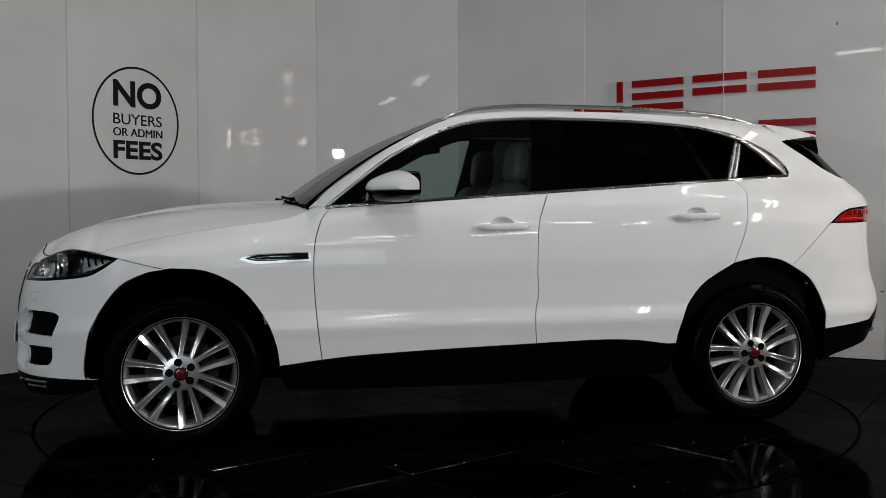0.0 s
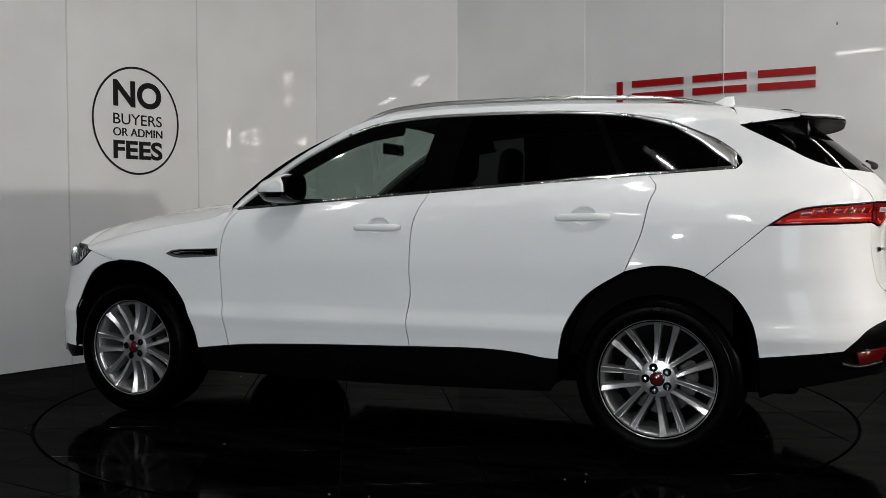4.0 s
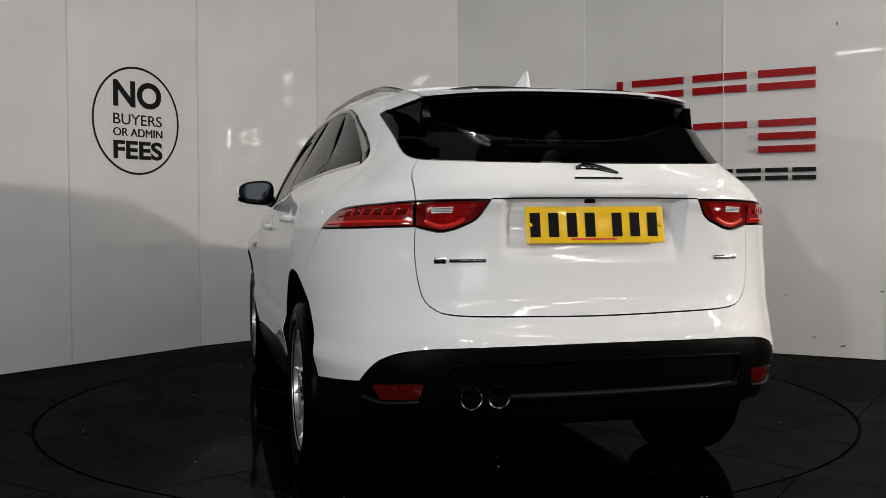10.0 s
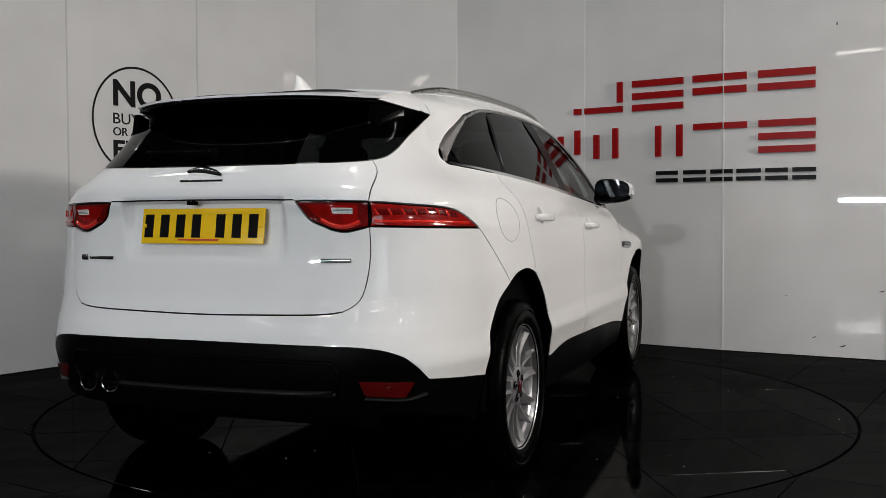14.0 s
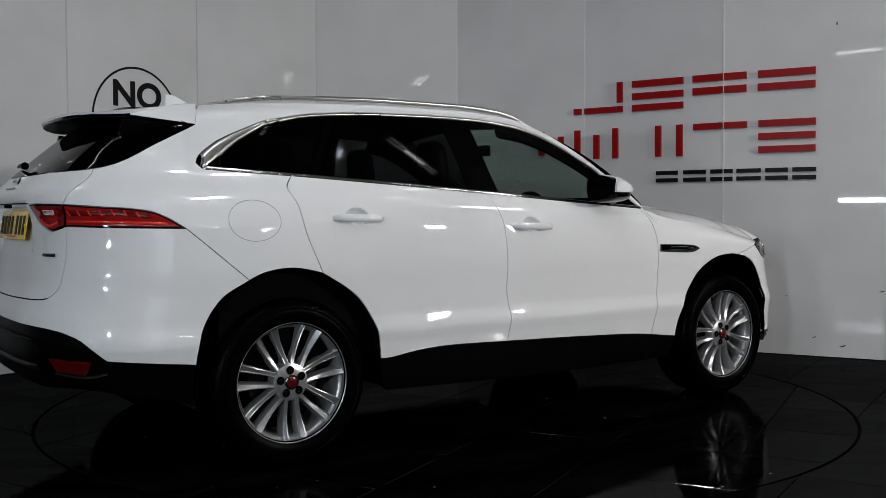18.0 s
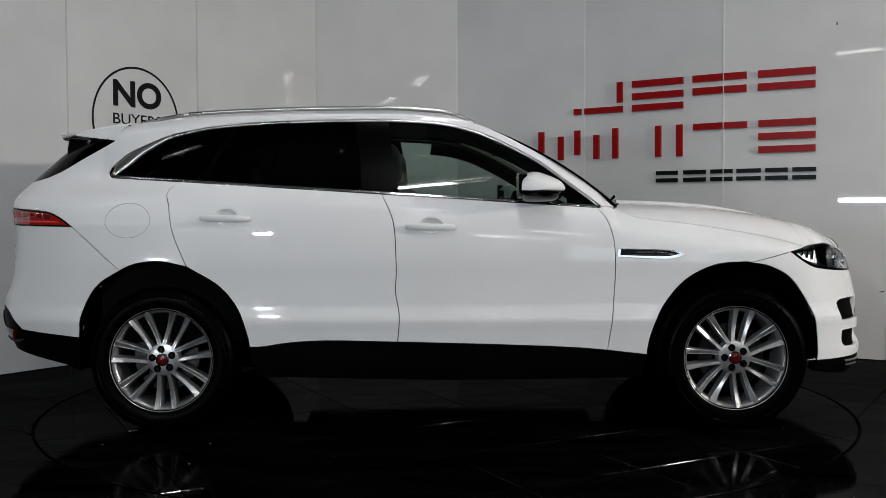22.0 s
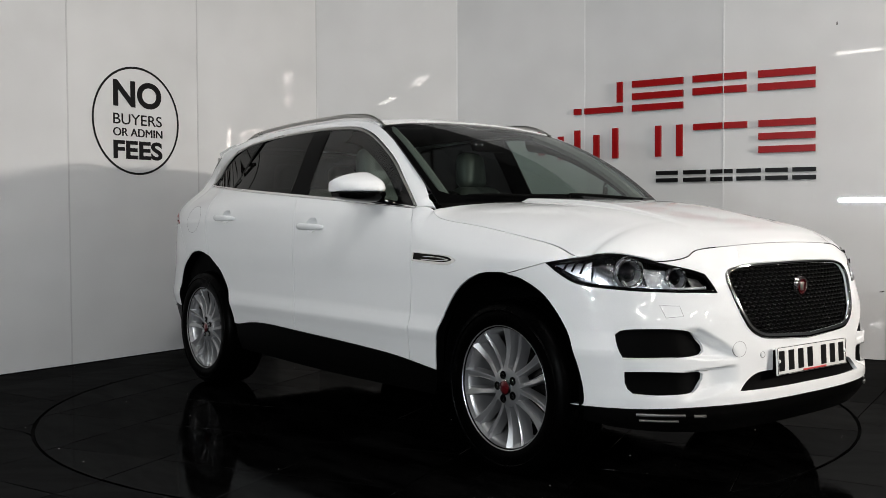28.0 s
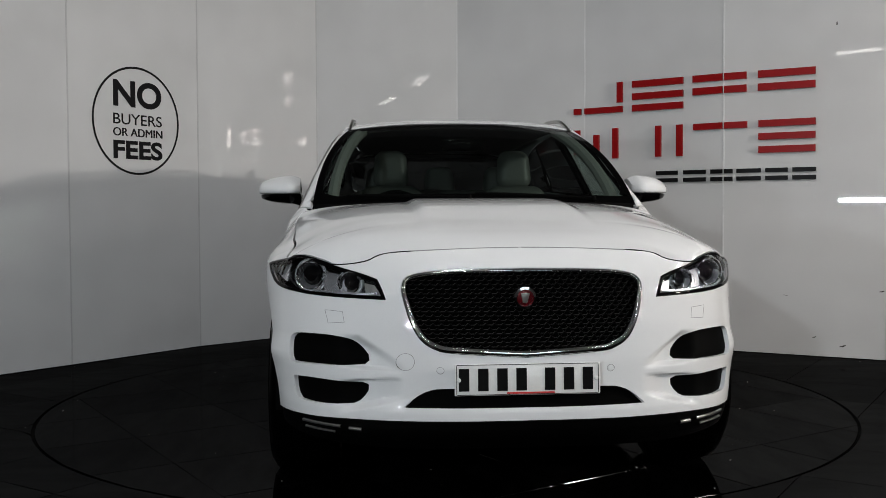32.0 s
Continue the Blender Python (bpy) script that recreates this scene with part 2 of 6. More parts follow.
def corner_table(front, zs, count=181):
    """For each height, points along the plan's corner from the flank to the centre, evenly by length."""
    out = []
    for z in zs:
        tip, start = (pchip(z, NOSE), X_FRONT) if front else (pchip(z, TAIL), X_REAR)
        n = float(round_n(z, front))
        phi = np.linspace(np.pi / 2, 0, 900)
        x = start + (tip - start) * np.maximum(np.cos(phi), 0) ** (2 / n)
        y = side_y(x, np.full_like(x, z)) * np.maximum(np.sin(phi), 0) ** (2 / n)
        s = np.concatenate([[0], np.cumsum(np.hypot(np.diff(x), np.diff(y)))])
        q = np.linspace(0, s[-1], count)
        out.append(np.stack([np.interp(q, s, x), np.interp(q, s, y)], 1))
    return np.array(out)


RING_Z = np.linspace(.15, 1.64, 150)
FRONT_TABLE, REAR_TABLE = corner_table(True, RING_Z), corner_table(False, RING_Z)


def table_at(table, q, z):
    zi = np.clip((z - RING_Z[0]) / (RING_Z[1] - RING_Z[0]), 0, len(RING_Z) - 1.001)
    qi = np.clip(q, 0, 1) * (table.shape[1] - 1.001)
    i, j = zi.astype(int), qi.astype(int)
    a, b = (zi - i)[:, None], (qi - j)[:, None]
    return (table[i, j] * (1 - a) * (1 - b) + table[i + 1, j] * a * (1 - b) + table[i, j + 1] * (1 - a) * b + table[i + 1, j + 1] * a * b)


def ring(p):
    """The body's upright skin: (s, z) pairs to points. s runs along the flank as x does, then round the corner to the nose at X_FRONT + ARC_FRONT."""
    p = np.asarray(p, float).reshape(-1, 2)
    s, z = np.abs(p[:, 0] - 0) * np.sign(p[:, 0]), p[:, 1]
    turn = X_FRONT + ARC_FRONT
    mirror_f, end_r = s > turn, X_REAR - ARC_REAR
    mirror_r = s < end_r
    s = np.where(mirror_f, 2 * turn - s, np.where(mirror_r, 2 * end_r - s, s))
    y_sign = np.where(mirror_f | mirror_r, -1.0, 1.0)
    out = np.stack([s, side_y(s, z), z], 1)
    f, r = s > X_FRONT, s < X_REAR
    if f.any():
        out[f, :2] = table_at(FRONT_TABLE, (s[f] - X_FRONT) / ARC_FRONT, z[f])
    if r.any():
        out[r, :2] = table_at(REAR_TABLE, (X_REAR - s[r]) / ARC_REAR, z[r])
    out[:, 1] *= y_sign
    return out


def on_side(pairs):
    """(x, z) pairs on the flank to (s, z)."""
    out = []
    for x, z in pairs:
        s = x
        if x > X_FRONT or x < X_REAR:
            table, start, arc = (FRONT_TABLE, X_FRONT, ARC_FRONT) if x > 0 else (REAR_TABLE, X_REAR, -ARC_REAR)
            q = np.linspace(0, 1, 400)
            xs = table_at(table, q, np.full(400, z))[:, 0]
            s = start + arc * q[np.argmin(np.abs(xs - x))]
        out.append((s, z))
    return out


def on_end(pairs, front):
    """(y, z) pairs on the nose or tail, y to the car's left, to (s, z)."""
    out = []
    table, start, arc = (FRONT_TABLE, X_FRONT, ARC_FRONT) if front else (REAR_TABLE, X_REAR, -ARC_REAR)
    q = np.linspace(0, 1, 800)
    for y, z in pairs:
        ys = table_at(table, q, np.full(800, z))[:, 1]
        k = q[np.argmin(np.abs(ys - abs(y)))]
        out.append((start + arc * (k if y >= 0 else 2 - k), z))
    return out


HOOD = dict(x=np.array([.86, 1.0]), y=np.array([.85, .876]), z=np.array([1.10, 1.06]), nose=None)


def crown(p):
    """The bonnet and the roof from above: (x, y) pairs to points."""
    p = np.asarray(p, float).reshape(-1, 2)
    x, y = p.T
    hood = x > .5
    ze = np.where(hood, np.interp(x, HOOD["x"], HOOD["z"]), pchip(x, EDGE_Z))
    ye = np.where(hood, np.interp(x, HOOD["x"], HOOD["y"]), pchip(x, EDGE_Y))
    zc = pchip(x, CROWN)
    power = np.where(hood, 4.3, 2.6)
    z = ze + (zc - ze) * (1 - np.clip(np.abs(y) / np.maximum(ye, .02), 0, 1.02) ** power)
    k = np.clip((np.abs(y) - .31) / .055, 0, 1)
    lift = .018 * (1 - k * k * (3 - 2 * k)) * np.clip((1.95 - x) / .5, 0, 1)
    z = z + np.where(hood, lift, 0)
    if HOOD["nose"] is not None and hood.any():
        ny, nx, fix = HOOD["nose"]
        d = np.interp(np.abs(y), ny, nx) - x
        z = z + np.where(hood, np.interp(np.abs(y), ny, fix) * np.exp(-(np.maximum(d, 0) / .11) ** 2), 0)
    return np.stack([x, y, z], 1)

# ---- mesh helpers ----
from mathutils.geometry import delaunay_2d_cdt


def smooth_line(points, step=.02):
    """A smooth open line through points, evenly spaced."""
    p = np.array(points, float)
    if len(p) > 2:
        ext = np.vstack([2 * p[0] - p[1], p, 2 * p[-1] - p[-2]])
        out = []
        for i in range(len(p) - 1):
            a, b, c, d = ext[i:i + 4]
            u = np.linspace(0, 1, 12, endpoint=False)[:, None]
            out.append(.5 * (2 * b + (c - a) * u + (2 * a - 5 * b + 4 * c - d) * u ** 2 + (3 * b - a - 3 * c + d) * u ** 3))
        p = np.vstack(out + [p[-1:]])
    s = np.concatenate([[0], np.cumsum(np.linalg.norm(np.diff(p, axis=0), axis=1))])
    q = np.linspace(0, s[-1], max(2, int(s[-1] / step) + 1))
    return np.stack([np.interp(q, s, p[:, k]) for k in range(p.shape[1])], 1)


def outline(*lines, step=.02):
    """A closed outline of smooth lines, each from the end of the one before."""
    out = []
    for line in lines:
        out.extend(smooth_line(line, step)[:-1] if len(line) > 1 else line)
    pts = [out[0]]
    for q in out[1:]:
        if np.hypot(*(np.array(q) - pts[-1])) > 1e-4:
            pts.append(q)
    pts = np.array(pts)
    x, y = pts.T
    return pts if np.sum(x * np.roll(y, -1) - y * np.roll(x, -1)) > 0 else pts[::-1]


def both_halves(half, middle):
    """A half outline, from the centre line to the centre line, and its mirror image."""
    half = np.array(half)
    other = half[::-1].copy()
    other[:, 0] = 2 * middle - other[:, 0]
    pts = np.vstack([half, other[1:-1] if np.allclose(half[0], other[-1], atol=1e-3) else other])
    x, y = pts.T
    return pts if np.sum(x * np.roll(y, -1) - y * np.roll(x, -1)) > 0 else pts[::-1]


def edge_normals(poly):
    t = np.roll(poly, -1, 0) - np.roll(poly, 1, 0)
    t /= np.linalg.norm(t, axis=1)[:, None] + 1e-12
    return np.stack([t[:, 1], -t[:, 0]], 1)


def inset(poly, d):
    return poly - d * edge_normals(poly)


def inside(points, poly):
    x, y = points[:, :1], points[:, 1:]
    ax, ay = poly[:, 0], poly[:, 1]
    bx, by = np.roll(ax, -1), np.roll(ay, -1)
    with np.errstate(divide="ignore", invalid="ignore"):
        cross = ((ay > y) != (by > y)) & (x < (bx - ax) * (y - ay) / (by - ay) + ax)
    return cross.sum(1) % 2 == 1


def near(points, poly, d):
    a, b = poly, np.roll(poly, -1, 0)
    ab = b - a
    out = np.zeros(len(points), bool)
    for k in range(0, len(points), 2000):
        p = points[k:k + 2000, None]
        t = np.clip(((p - a) * ab).sum(2) / ((ab ** 2).sum(1) + 1e-12), 0, 1)
        out[k:k + 2000] = (np.linalg.norm(p - (a + t[..., None] * ab), axis=2) < d).any(1)
    return out


def triangulate(poly, holes=(), grid=.025):
    """Points and triangles that fill an outline around its holes."""
    lo, hi = poly.min(0), poly.max(0)
    gx, gy = np.meshgrid(np.arange(lo[0] + grid / 2, hi[0], grid), np.arange(lo[1] + grid / 2, hi[1], grid))
    pts = np.stack([gx.ravel(), gy.ravel()], 1)
    pts = pts[inside(pts, poly)]
    for loop in (poly, *holes):
        if len(pts):
            pts = pts[~near(pts, loop, grid * .45)]
    for h in holes:
        if len(pts):
            pts = pts[~inside(pts, h)]
    verts, edges = [], []
    for loop in (poly, *holes):
        k = len(verts)
        verts += [Vector(q) for q in loop]
        edges += [(k + i, k + (i + 1) % len(loop)) for i in range(len(loop))]
    verts += [Vector(q) for q in pts]
    v, _, f, _, _, _ = delaunay_2d_cdt(verts, edges, [], 0, 1e-6)
    v = np.array([tuple(q) for q in v])
    f = np.array([t for t in f if len(t) == 3])
    mid = v[f].mean(1)
    keep = inside(mid, poly)
    for h in holes:
        keep &= ~inside(mid, h)
    f = f[keep]
    a = v[f[:, 1]] - v[f[:, 0]]
    b = v[f[:, 2]] - v[f[:, 0]]
    turn = a[:, 0] * b[:, 1] - a[:, 1] * b[:, 0]
    f = f[np.abs(turn) > 1e-10]
    turn = turn[np.abs(turn) > 1e-10]
    f[turn < 0] = f[turn < 0][:, ::-1]
    return v, f


def solid_mesh(name, verts, faces, mat, normals=None, smooth=True):
    me = bpy.data.meshes.new(name)
    me.from_pydata([tuple(v) for v in verts], [], [tuple(int(i) for i in f) for f in faces])
    me.polygons.foreach_set("use_smooth", [smooth] * len(me.polygons))
    me.materials.append(mat)
    me.update()
    if normals is not None:
        me.normals_split_custom_set_from_vertices([tuple(n) for n in normals])
    return me


def part(name, data, mat, parent, label=""):
    """Link a mesh, or a bmesh, as one part under a thing or a part."""
    if isinstance(data, bmesh.types.BMesh):
        me = bpy.data.meshes.new(name)
        bmesh.ops.recalc_face_normals(data, faces=data.faces[:])
        data.to_mesh(me)
        data.free()
        me.materials.append(mat)
    else:
        me = data
    ob = new(name, me)
    ob.parent = parent
    return tagged(ob, label)


def sheet(name, poly, place, mat, holes=(), grid=.025, gap=.0022, flange=.016, lift=0.0, upward=False, mirror=False):
    """A curved panel: an outline in a surface's own two coordinates, laid on the surface, with turned-in edges."""
    if gap:
        poly, holes = inset(poly, gap), [inset(h, -gap) for h in holes]
    uv, tri = triangulate(poly, holes, grid)
    e = 2e-3
    p = place(uv)
    du, dv = place(uv + [e, 0]) - place(uv - [e, 0]), place(uv + [0, e]) - place(uv - [0, e])
    n = np.cross(du, dv) if upward else np.cross(dv, du)
    n /= np.linalg.norm(n, axis=1)[:, None] + 1e-12
    p = p + n * lift
    if not upward:
        tri = tri[:, ::-1]
    verts, normals, faces = [p], [n], [tuple(t) for t in tri]
    if flange:
        count = {}
        for t in tri:
            for a, b in ((t[0], t[1]), (t[1], t[2]), (t[2], t[0])):
                count[(a, b)] = 1
        rim = [(a, b) for a, b in count if (b, a) not in count]
        base = len(p)
        ids = {i: k for k, i in enumerate(sorted({i for ab in rim for i in ab}))}
        idx = np.array(sorted(ids))
        side = np.zeros((len(idx), 3))
        for a, b in rim:
            w = np.cross(p[b] - p[a], n[a])
            side[ids[a]] += w
            side[ids[b]] += w
        side /= np.linalg.norm(side, axis=1)[:, None] + 1e-12
        verts += [p[idx], p[idx] - n[idx] * flange]
        normals += [side, side]
        k = len(idx)
        faces += [(base + ids[b], base + ids[a], base + k + ids[a], base + k + ids[b]) for a, b in rim]
    verts, normals = np.vstack(verts), np.vstack(normals)
    if mirror:
        verts, normals = verts * [1, -1, 1], normals * [1, -1, 1]
        faces = [f[::-1] for f in faces]
    return solid_mesh(name, verts, faces, mat, normals)


def strip(name, line, width, place, mat, lift=.004, mirror=False, closed=False, upward=False):
    """A rounded moulding along a line on a surface."""
    line = np.array(line)
    t = np.gradient(line, axis=0) if not closed else np.roll(line, -1, 0) - np.roll(line, 1, 0)
    t /= np.linalg.norm(t, axis=1)[:, None]
    w = np.stack([-t[:, 1], t[:, 0]], 1)
    width = np.broadcast_to(np.asarray(width, float), (len(line),))[:, None]
    rows = []
    for k, h in ((-.5, -.004), (-.42, .7 * lift), (-.15, lift), (.15, lift), (.42, .7 * lift), (.5, -.004)):
        uv = line + w * width * k
        e = 2e-3
        du, dv = place(uv + [e, 0]) - place(uv - [e, 0]), place(uv + [0, e]) - place(uv - [0, e])
        n = np.cross(du, dv) if upward else np.cross(dv, du)
        n /= np.linalg.norm(n, axis=1)[:, None]
        rows.append(place(uv) + n * h)
    m, faces = len(line), []
    for r in range(5):
        for i in range(m if closed else m - 1):
            j = (i + 1) % m
            faces.append((r * m + i, (r + 1) * m + i, (r + 1) * m + j, r * m + j) if not upward else (r * m + i, r * m + j, (r + 1) * m + j, (r + 1) * m + i))
    verts = np.vstack(rows)
    if mirror:
        verts = verts * [1, -1, 1]
        faces = [f[::-1] for f in faces]
    return solid_mesh(name, verts, faces, mat)


def lathe(name, profile, mat, segments=64, y_axis=True, smooth=True):
    """Turn a (radius, along) profile about the y axis (or z)."""
    k, verts, faces = len(profile), [], []
    for i in range(segments):
        a = 2 * math.pi * i / segments
        for r, y in profile:
            verts.append((r * math.cos(a), y, r * math.sin(a)) if y_axis else (r * math.cos(a), r * math.sin(a), y))
    for i in range(segments):
        j = (i + 1) % segments
        for q in range(k - 1):
            f = (i * k + q, i * k + q + 1, j * k + q + 1, j * k + q)
            faces.append(f if y_axis else f[::-1])
    me = solid_mesh(name, verts, faces, mat, smooth=smooth)
    if smooth:
        me.set_sharp_from_angle(angle=radians(38))
    return me


def loft(name, rings, mat, cap=True, smooth=True, angle=40):
    """A skin over a row of closed rings of equally many points."""
    k, verts, faces = len(rings[0]), [v for r in rings for v in r], []
    for i in range(len(rings) - 1):
        for j in range(k):
            a, b = i * k + j, i * k + (j + 1) % k
            faces.append((a, b, b + k, a + k))
    if cap:
        faces += [tuple(range(k))[::-1], tuple(range((len(rings) - 1) * k, len(rings) * k))]
    bm = bmesh.new()
    vs = [bm.verts.new(v) for v in verts]
    for f in faces:
        bm.faces.new([vs[i] for i in f])
    bmesh.ops.recalc_face_normals(bm, faces=bm.faces[:])
    me = bpy.data.meshes.new(name)
    bm.to_mesh(me)
    bm.free()
    me.polygons.foreach_set("use_smooth", [smooth] * len(me.polygons))
    me.materials.append(mat)
    if smooth:
        me.set_sharp_from_angle(angle=radians(angle))
    return me


def tube(name, path, radius, mat, sides=10, flat=1.0):
    """A round bar along a path; radius may be a list."""
    path = np.array(path, float)
    rad = np.broadcast_to(np.asarray(radius, float), (len(path),))
    t = np.gradient(path, axis=0)
    t /= np.linalg.norm(t, axis=1)[:, None]
    rings = []
    for p, d, r in zip(path, t, rad):
        up = np.array([0, 0, 1.0]) if abs(d[2]) < .9 else np.array([1.0, 0, 0])
        a = np.cross(d, up)
        a /= np.linalg.norm(a)
        b = np.cross(a, d)
        rings.append([p + r * (math.cos(q) * a + flat * math.sin(q) * b) for q in np.linspace(0, 2 * math.pi, sides, endpoint=False)])
    return loft(name, rings, mat)


def rounded_box(name, size, mat, bevel=.01, at=(0, 0, 0), segments=3, shape=None):
    """A bevelled box about a centre; shape moves its points before the bevel."""
    bm = bmesh.new()
    bmesh.ops.create_cube(bm, size=1)
    for v in bm.verts:
        v.co = Vector((v.co.x * size[0], v.co.y * size[1], v.co.z * size[2]))
        if shape:
            v.co = Vector(shape(v.co))
    if bevel:
        bmesh.ops.bevel(bm, geom=bm.edges[:], offset=bevel, segments=segments, profile=.5, affect="EDGES")
    for v in bm.verts:
        v.co += Vector(at)
    me = bpy.data.meshes.new(name)
    bm.to_mesh(me)
    bm.free()
    me.polygons.foreach_set("use_smooth", [True] * len(me.polygons))
    me.set_sharp_from_angle(angle=radians(50))
    me.materials.append(mat)
    return me

# ---- the place ----
def box_mesh(name, lo, hi, mat):
    x0, y0, z0 = lo
    x1, y1, z1 = hi
    v = [(x0, y0, z0), (x1, y0, z0), (x1, y1, z0), (x0, y1, z0), (x0, y0, z1), (x1, y0, z1), (x1, y1, z1), (x0, y1, z1)]
    f = [(3, 2, 1, 0), (4, 5, 6, 7), (0, 1, 5, 4), (1, 2, 6, 5), (2, 3, 7, 6), (3, 0, 4, 7)]
    return solid_mesh(name, v, f, mat, smooth=False)


ROOM_X, ROOM_Y, ROOM_Z = (-8.5, 9.0), (-14.5, 5.0), 6.6
floor = tagged(new("floor", box_mesh("floor", (ROOM_X[0], ROOM_Y[0], -.20), (ROOM_X[1], ROOM_Y[1], -.016), GROUT)), "dark floor of slate tiles round a turntable", "floor", kind="structure")
ceiling = tagged(new("ceiling", box_mesh("ceiling", (ROOM_X[0], ROOM_Y[0], ROOM_Z), (ROOM_X[1], ROOM_Y[1], ROOM_Z + .2), CEILING)), "plain grey ceiling over the studio", "ceiling", kind="structure")
for wall_name, lo, hi in (("wall_west", (ROOM_X[0] - .2, ROOM_Y[0], 0), (ROOM_X[0], ROOM_Y[1], ROOM_Z)), ("wall_east", (ROOM_X[1], ROOM_Y[0], 0), (ROOM_X[1] + .2, ROOM_Y[1], ROOM_Z)),
                          ("wall_north", (ROOM_X[0], ROOM_Y[1], 0), (ROOM_X[1], ROOM_Y[1] + .2, ROOM_Z)), ("wall_south", (ROOM_X[0], ROOM_Y[0] - .2, 0), (ROOM_X[1], ROOM_Y[0], ROOM_Z))):
    tagged(new(wall_name, box_mesh(wall_name, lo, hi, BACKWALL)), "plain dark outer wall of the hall", "wall", kind="structure")

# curved backdrop wall of flat laminate panels, 1.2 m each
WALL = [Vector(w) for w in ((-4.05, -.70), (-3.44, .38), (-2.73, 1.35), (-2.04, 2.34), (-1.17, 3.20), (.115, 3.20), (1.20, 2.65), (2.20, 1.98), (3.24, 1.40), (4.30, .85))]
WALL_TOP = 3.6
backdrop = tagged(new("backdrop"), "glossy white panelled wall curving behind the turntable", "wall", kind="structure")


def panel_pose(i):
    a, b = WALL[i], WALL[i + 1]
    return Matrix.Translation((a.x, a.y, 0)) @ Matrix.Rotation(math.atan2(b.y - a.y, b.x - a.x), 4, "Z")


for i in range(len(WALL) - 1):
    width = (WALL[i + 1] - WALL[i]).length
    bm = bmesh.new()
    bmesh.ops.create_grid(bm, x_segments=12, y_segments=30, size=.5)
    for v in bm.verts:
        v.co = Vector((.0012 + (v.co.x + .5) * (width - .0024), 0, .004 + (v.co.y + .5) * (WALL_TOP - .004)))
    edge = bmesh.ops.extrude_face_region(bm, geom=bm.faces[:])
    bmesh.ops.translate(bm, verts=[g for g in edge["geom"] if isinstance(g, bmesh.types.BMVert)], vec=(0, .03, 0))
    panel = part("wall_panel", bm, PANEL, backdrop)
    panel.matrix_local = panel_pose(i)
    if i:
        joint = part("joint_strip", box_mesh("joint_strip", (-.006, -.0025, .004), (.006, .035, WALL_TOP), GROOVE if i > 4 else GROOVE_DULL), GROOVE if i > 4 else GROOVE_DULL, backdrop, "thin pale cover strip over a panel joint")
        turn = (math.atan2(*(WALL[i + 1] - WALL[i]).yx) + math.atan2(*(WALL[i] - WALL[i - 1]).yx)) / 2
        joint.matrix_local = pose(WALL[i].x, WALL[i].y, 0, 0, 0, math.degrees(turn))

# fittings on the ceiling: twin fluorescent tubes
def tube_light(x, y, z, turn, glow, length=1.5):
    light = tagged(new("tube_light"), "white twin-tube fluorescent ceiling light, switched on", "ceiling light", "ceiling lights")
    part("housing", rounded_box("housing", (length, .22, .05), FITTING, .008), FITTING, light)
    half = length / 2 - .03
    for side in (-.055, .055):
        part("tube", tube("tube", [(-half, side, -.045), (0, side, -.045), (half, side, -.045)], .014, glow), glow, light, "glowing white tube")
        for end in (-half - .015, half + .015):
            part("cap", rounded_box("cap", (.03, .04, .05), FITTING, .004, (end, side, -.04)), FITTING, light)
    for at in (-length / 3, length / 3):
        part("hanger", tube("hanger", [(at, 0, .02), (at, 0, ROOM_Z - z)], .004, STEEL), STEEL, light)
    light.matrix_world = pose(x, y, z, 0, 0, turn)


for x, y in STRIPS:
    tube_light(x, y, 6.10, 0, TUBE)
for x, y in ((3.8, -1.3), (5.5, -4.0), (8.1, -8.2)):
    tube_light(x, y, 3.40, -58, TUBE_ROW)
# the last, far left, is an unseen fill added to brighten the right-hand panels
for x, y, turn in ((1.45, -9.3, -34), (3.3, -10.6, -34), (3.6, -7.2, -34), (5.4, -8.5, -34), (1.2, -13.2, 0), (3.8, -13.2, 0), (6.4, -12.6, 0), (7.6, -10.2, 90), (-7.5, -1.5, 90)):
    tube_light(x, y, 3.90, turn, TUBE_LOW)
for x, y, turn in ((-.48, -7.9, 80), (-1.36, -11.4, 75), (-4.9, -5.4, 27), (-3.9, -13.2, 0)):
    tube_light(x, y, 3.90, turn, TUBE)
tube_light(-2.86, -6.9, 3.90, -17, TUBE, .8)


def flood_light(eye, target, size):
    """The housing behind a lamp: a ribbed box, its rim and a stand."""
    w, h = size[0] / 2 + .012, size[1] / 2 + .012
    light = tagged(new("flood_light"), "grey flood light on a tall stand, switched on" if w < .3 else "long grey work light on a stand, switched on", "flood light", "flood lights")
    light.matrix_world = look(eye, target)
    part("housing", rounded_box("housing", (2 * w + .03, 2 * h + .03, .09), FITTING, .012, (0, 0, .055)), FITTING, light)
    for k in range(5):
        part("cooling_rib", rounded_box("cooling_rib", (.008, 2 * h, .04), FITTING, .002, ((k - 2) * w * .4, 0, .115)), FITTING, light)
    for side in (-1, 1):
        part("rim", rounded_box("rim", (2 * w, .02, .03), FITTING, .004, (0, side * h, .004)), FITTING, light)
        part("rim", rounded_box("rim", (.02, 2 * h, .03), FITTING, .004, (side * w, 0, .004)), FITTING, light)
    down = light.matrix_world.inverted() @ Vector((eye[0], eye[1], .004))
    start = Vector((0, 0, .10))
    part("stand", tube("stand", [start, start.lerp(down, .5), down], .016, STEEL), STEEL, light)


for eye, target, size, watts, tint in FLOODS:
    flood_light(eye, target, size)

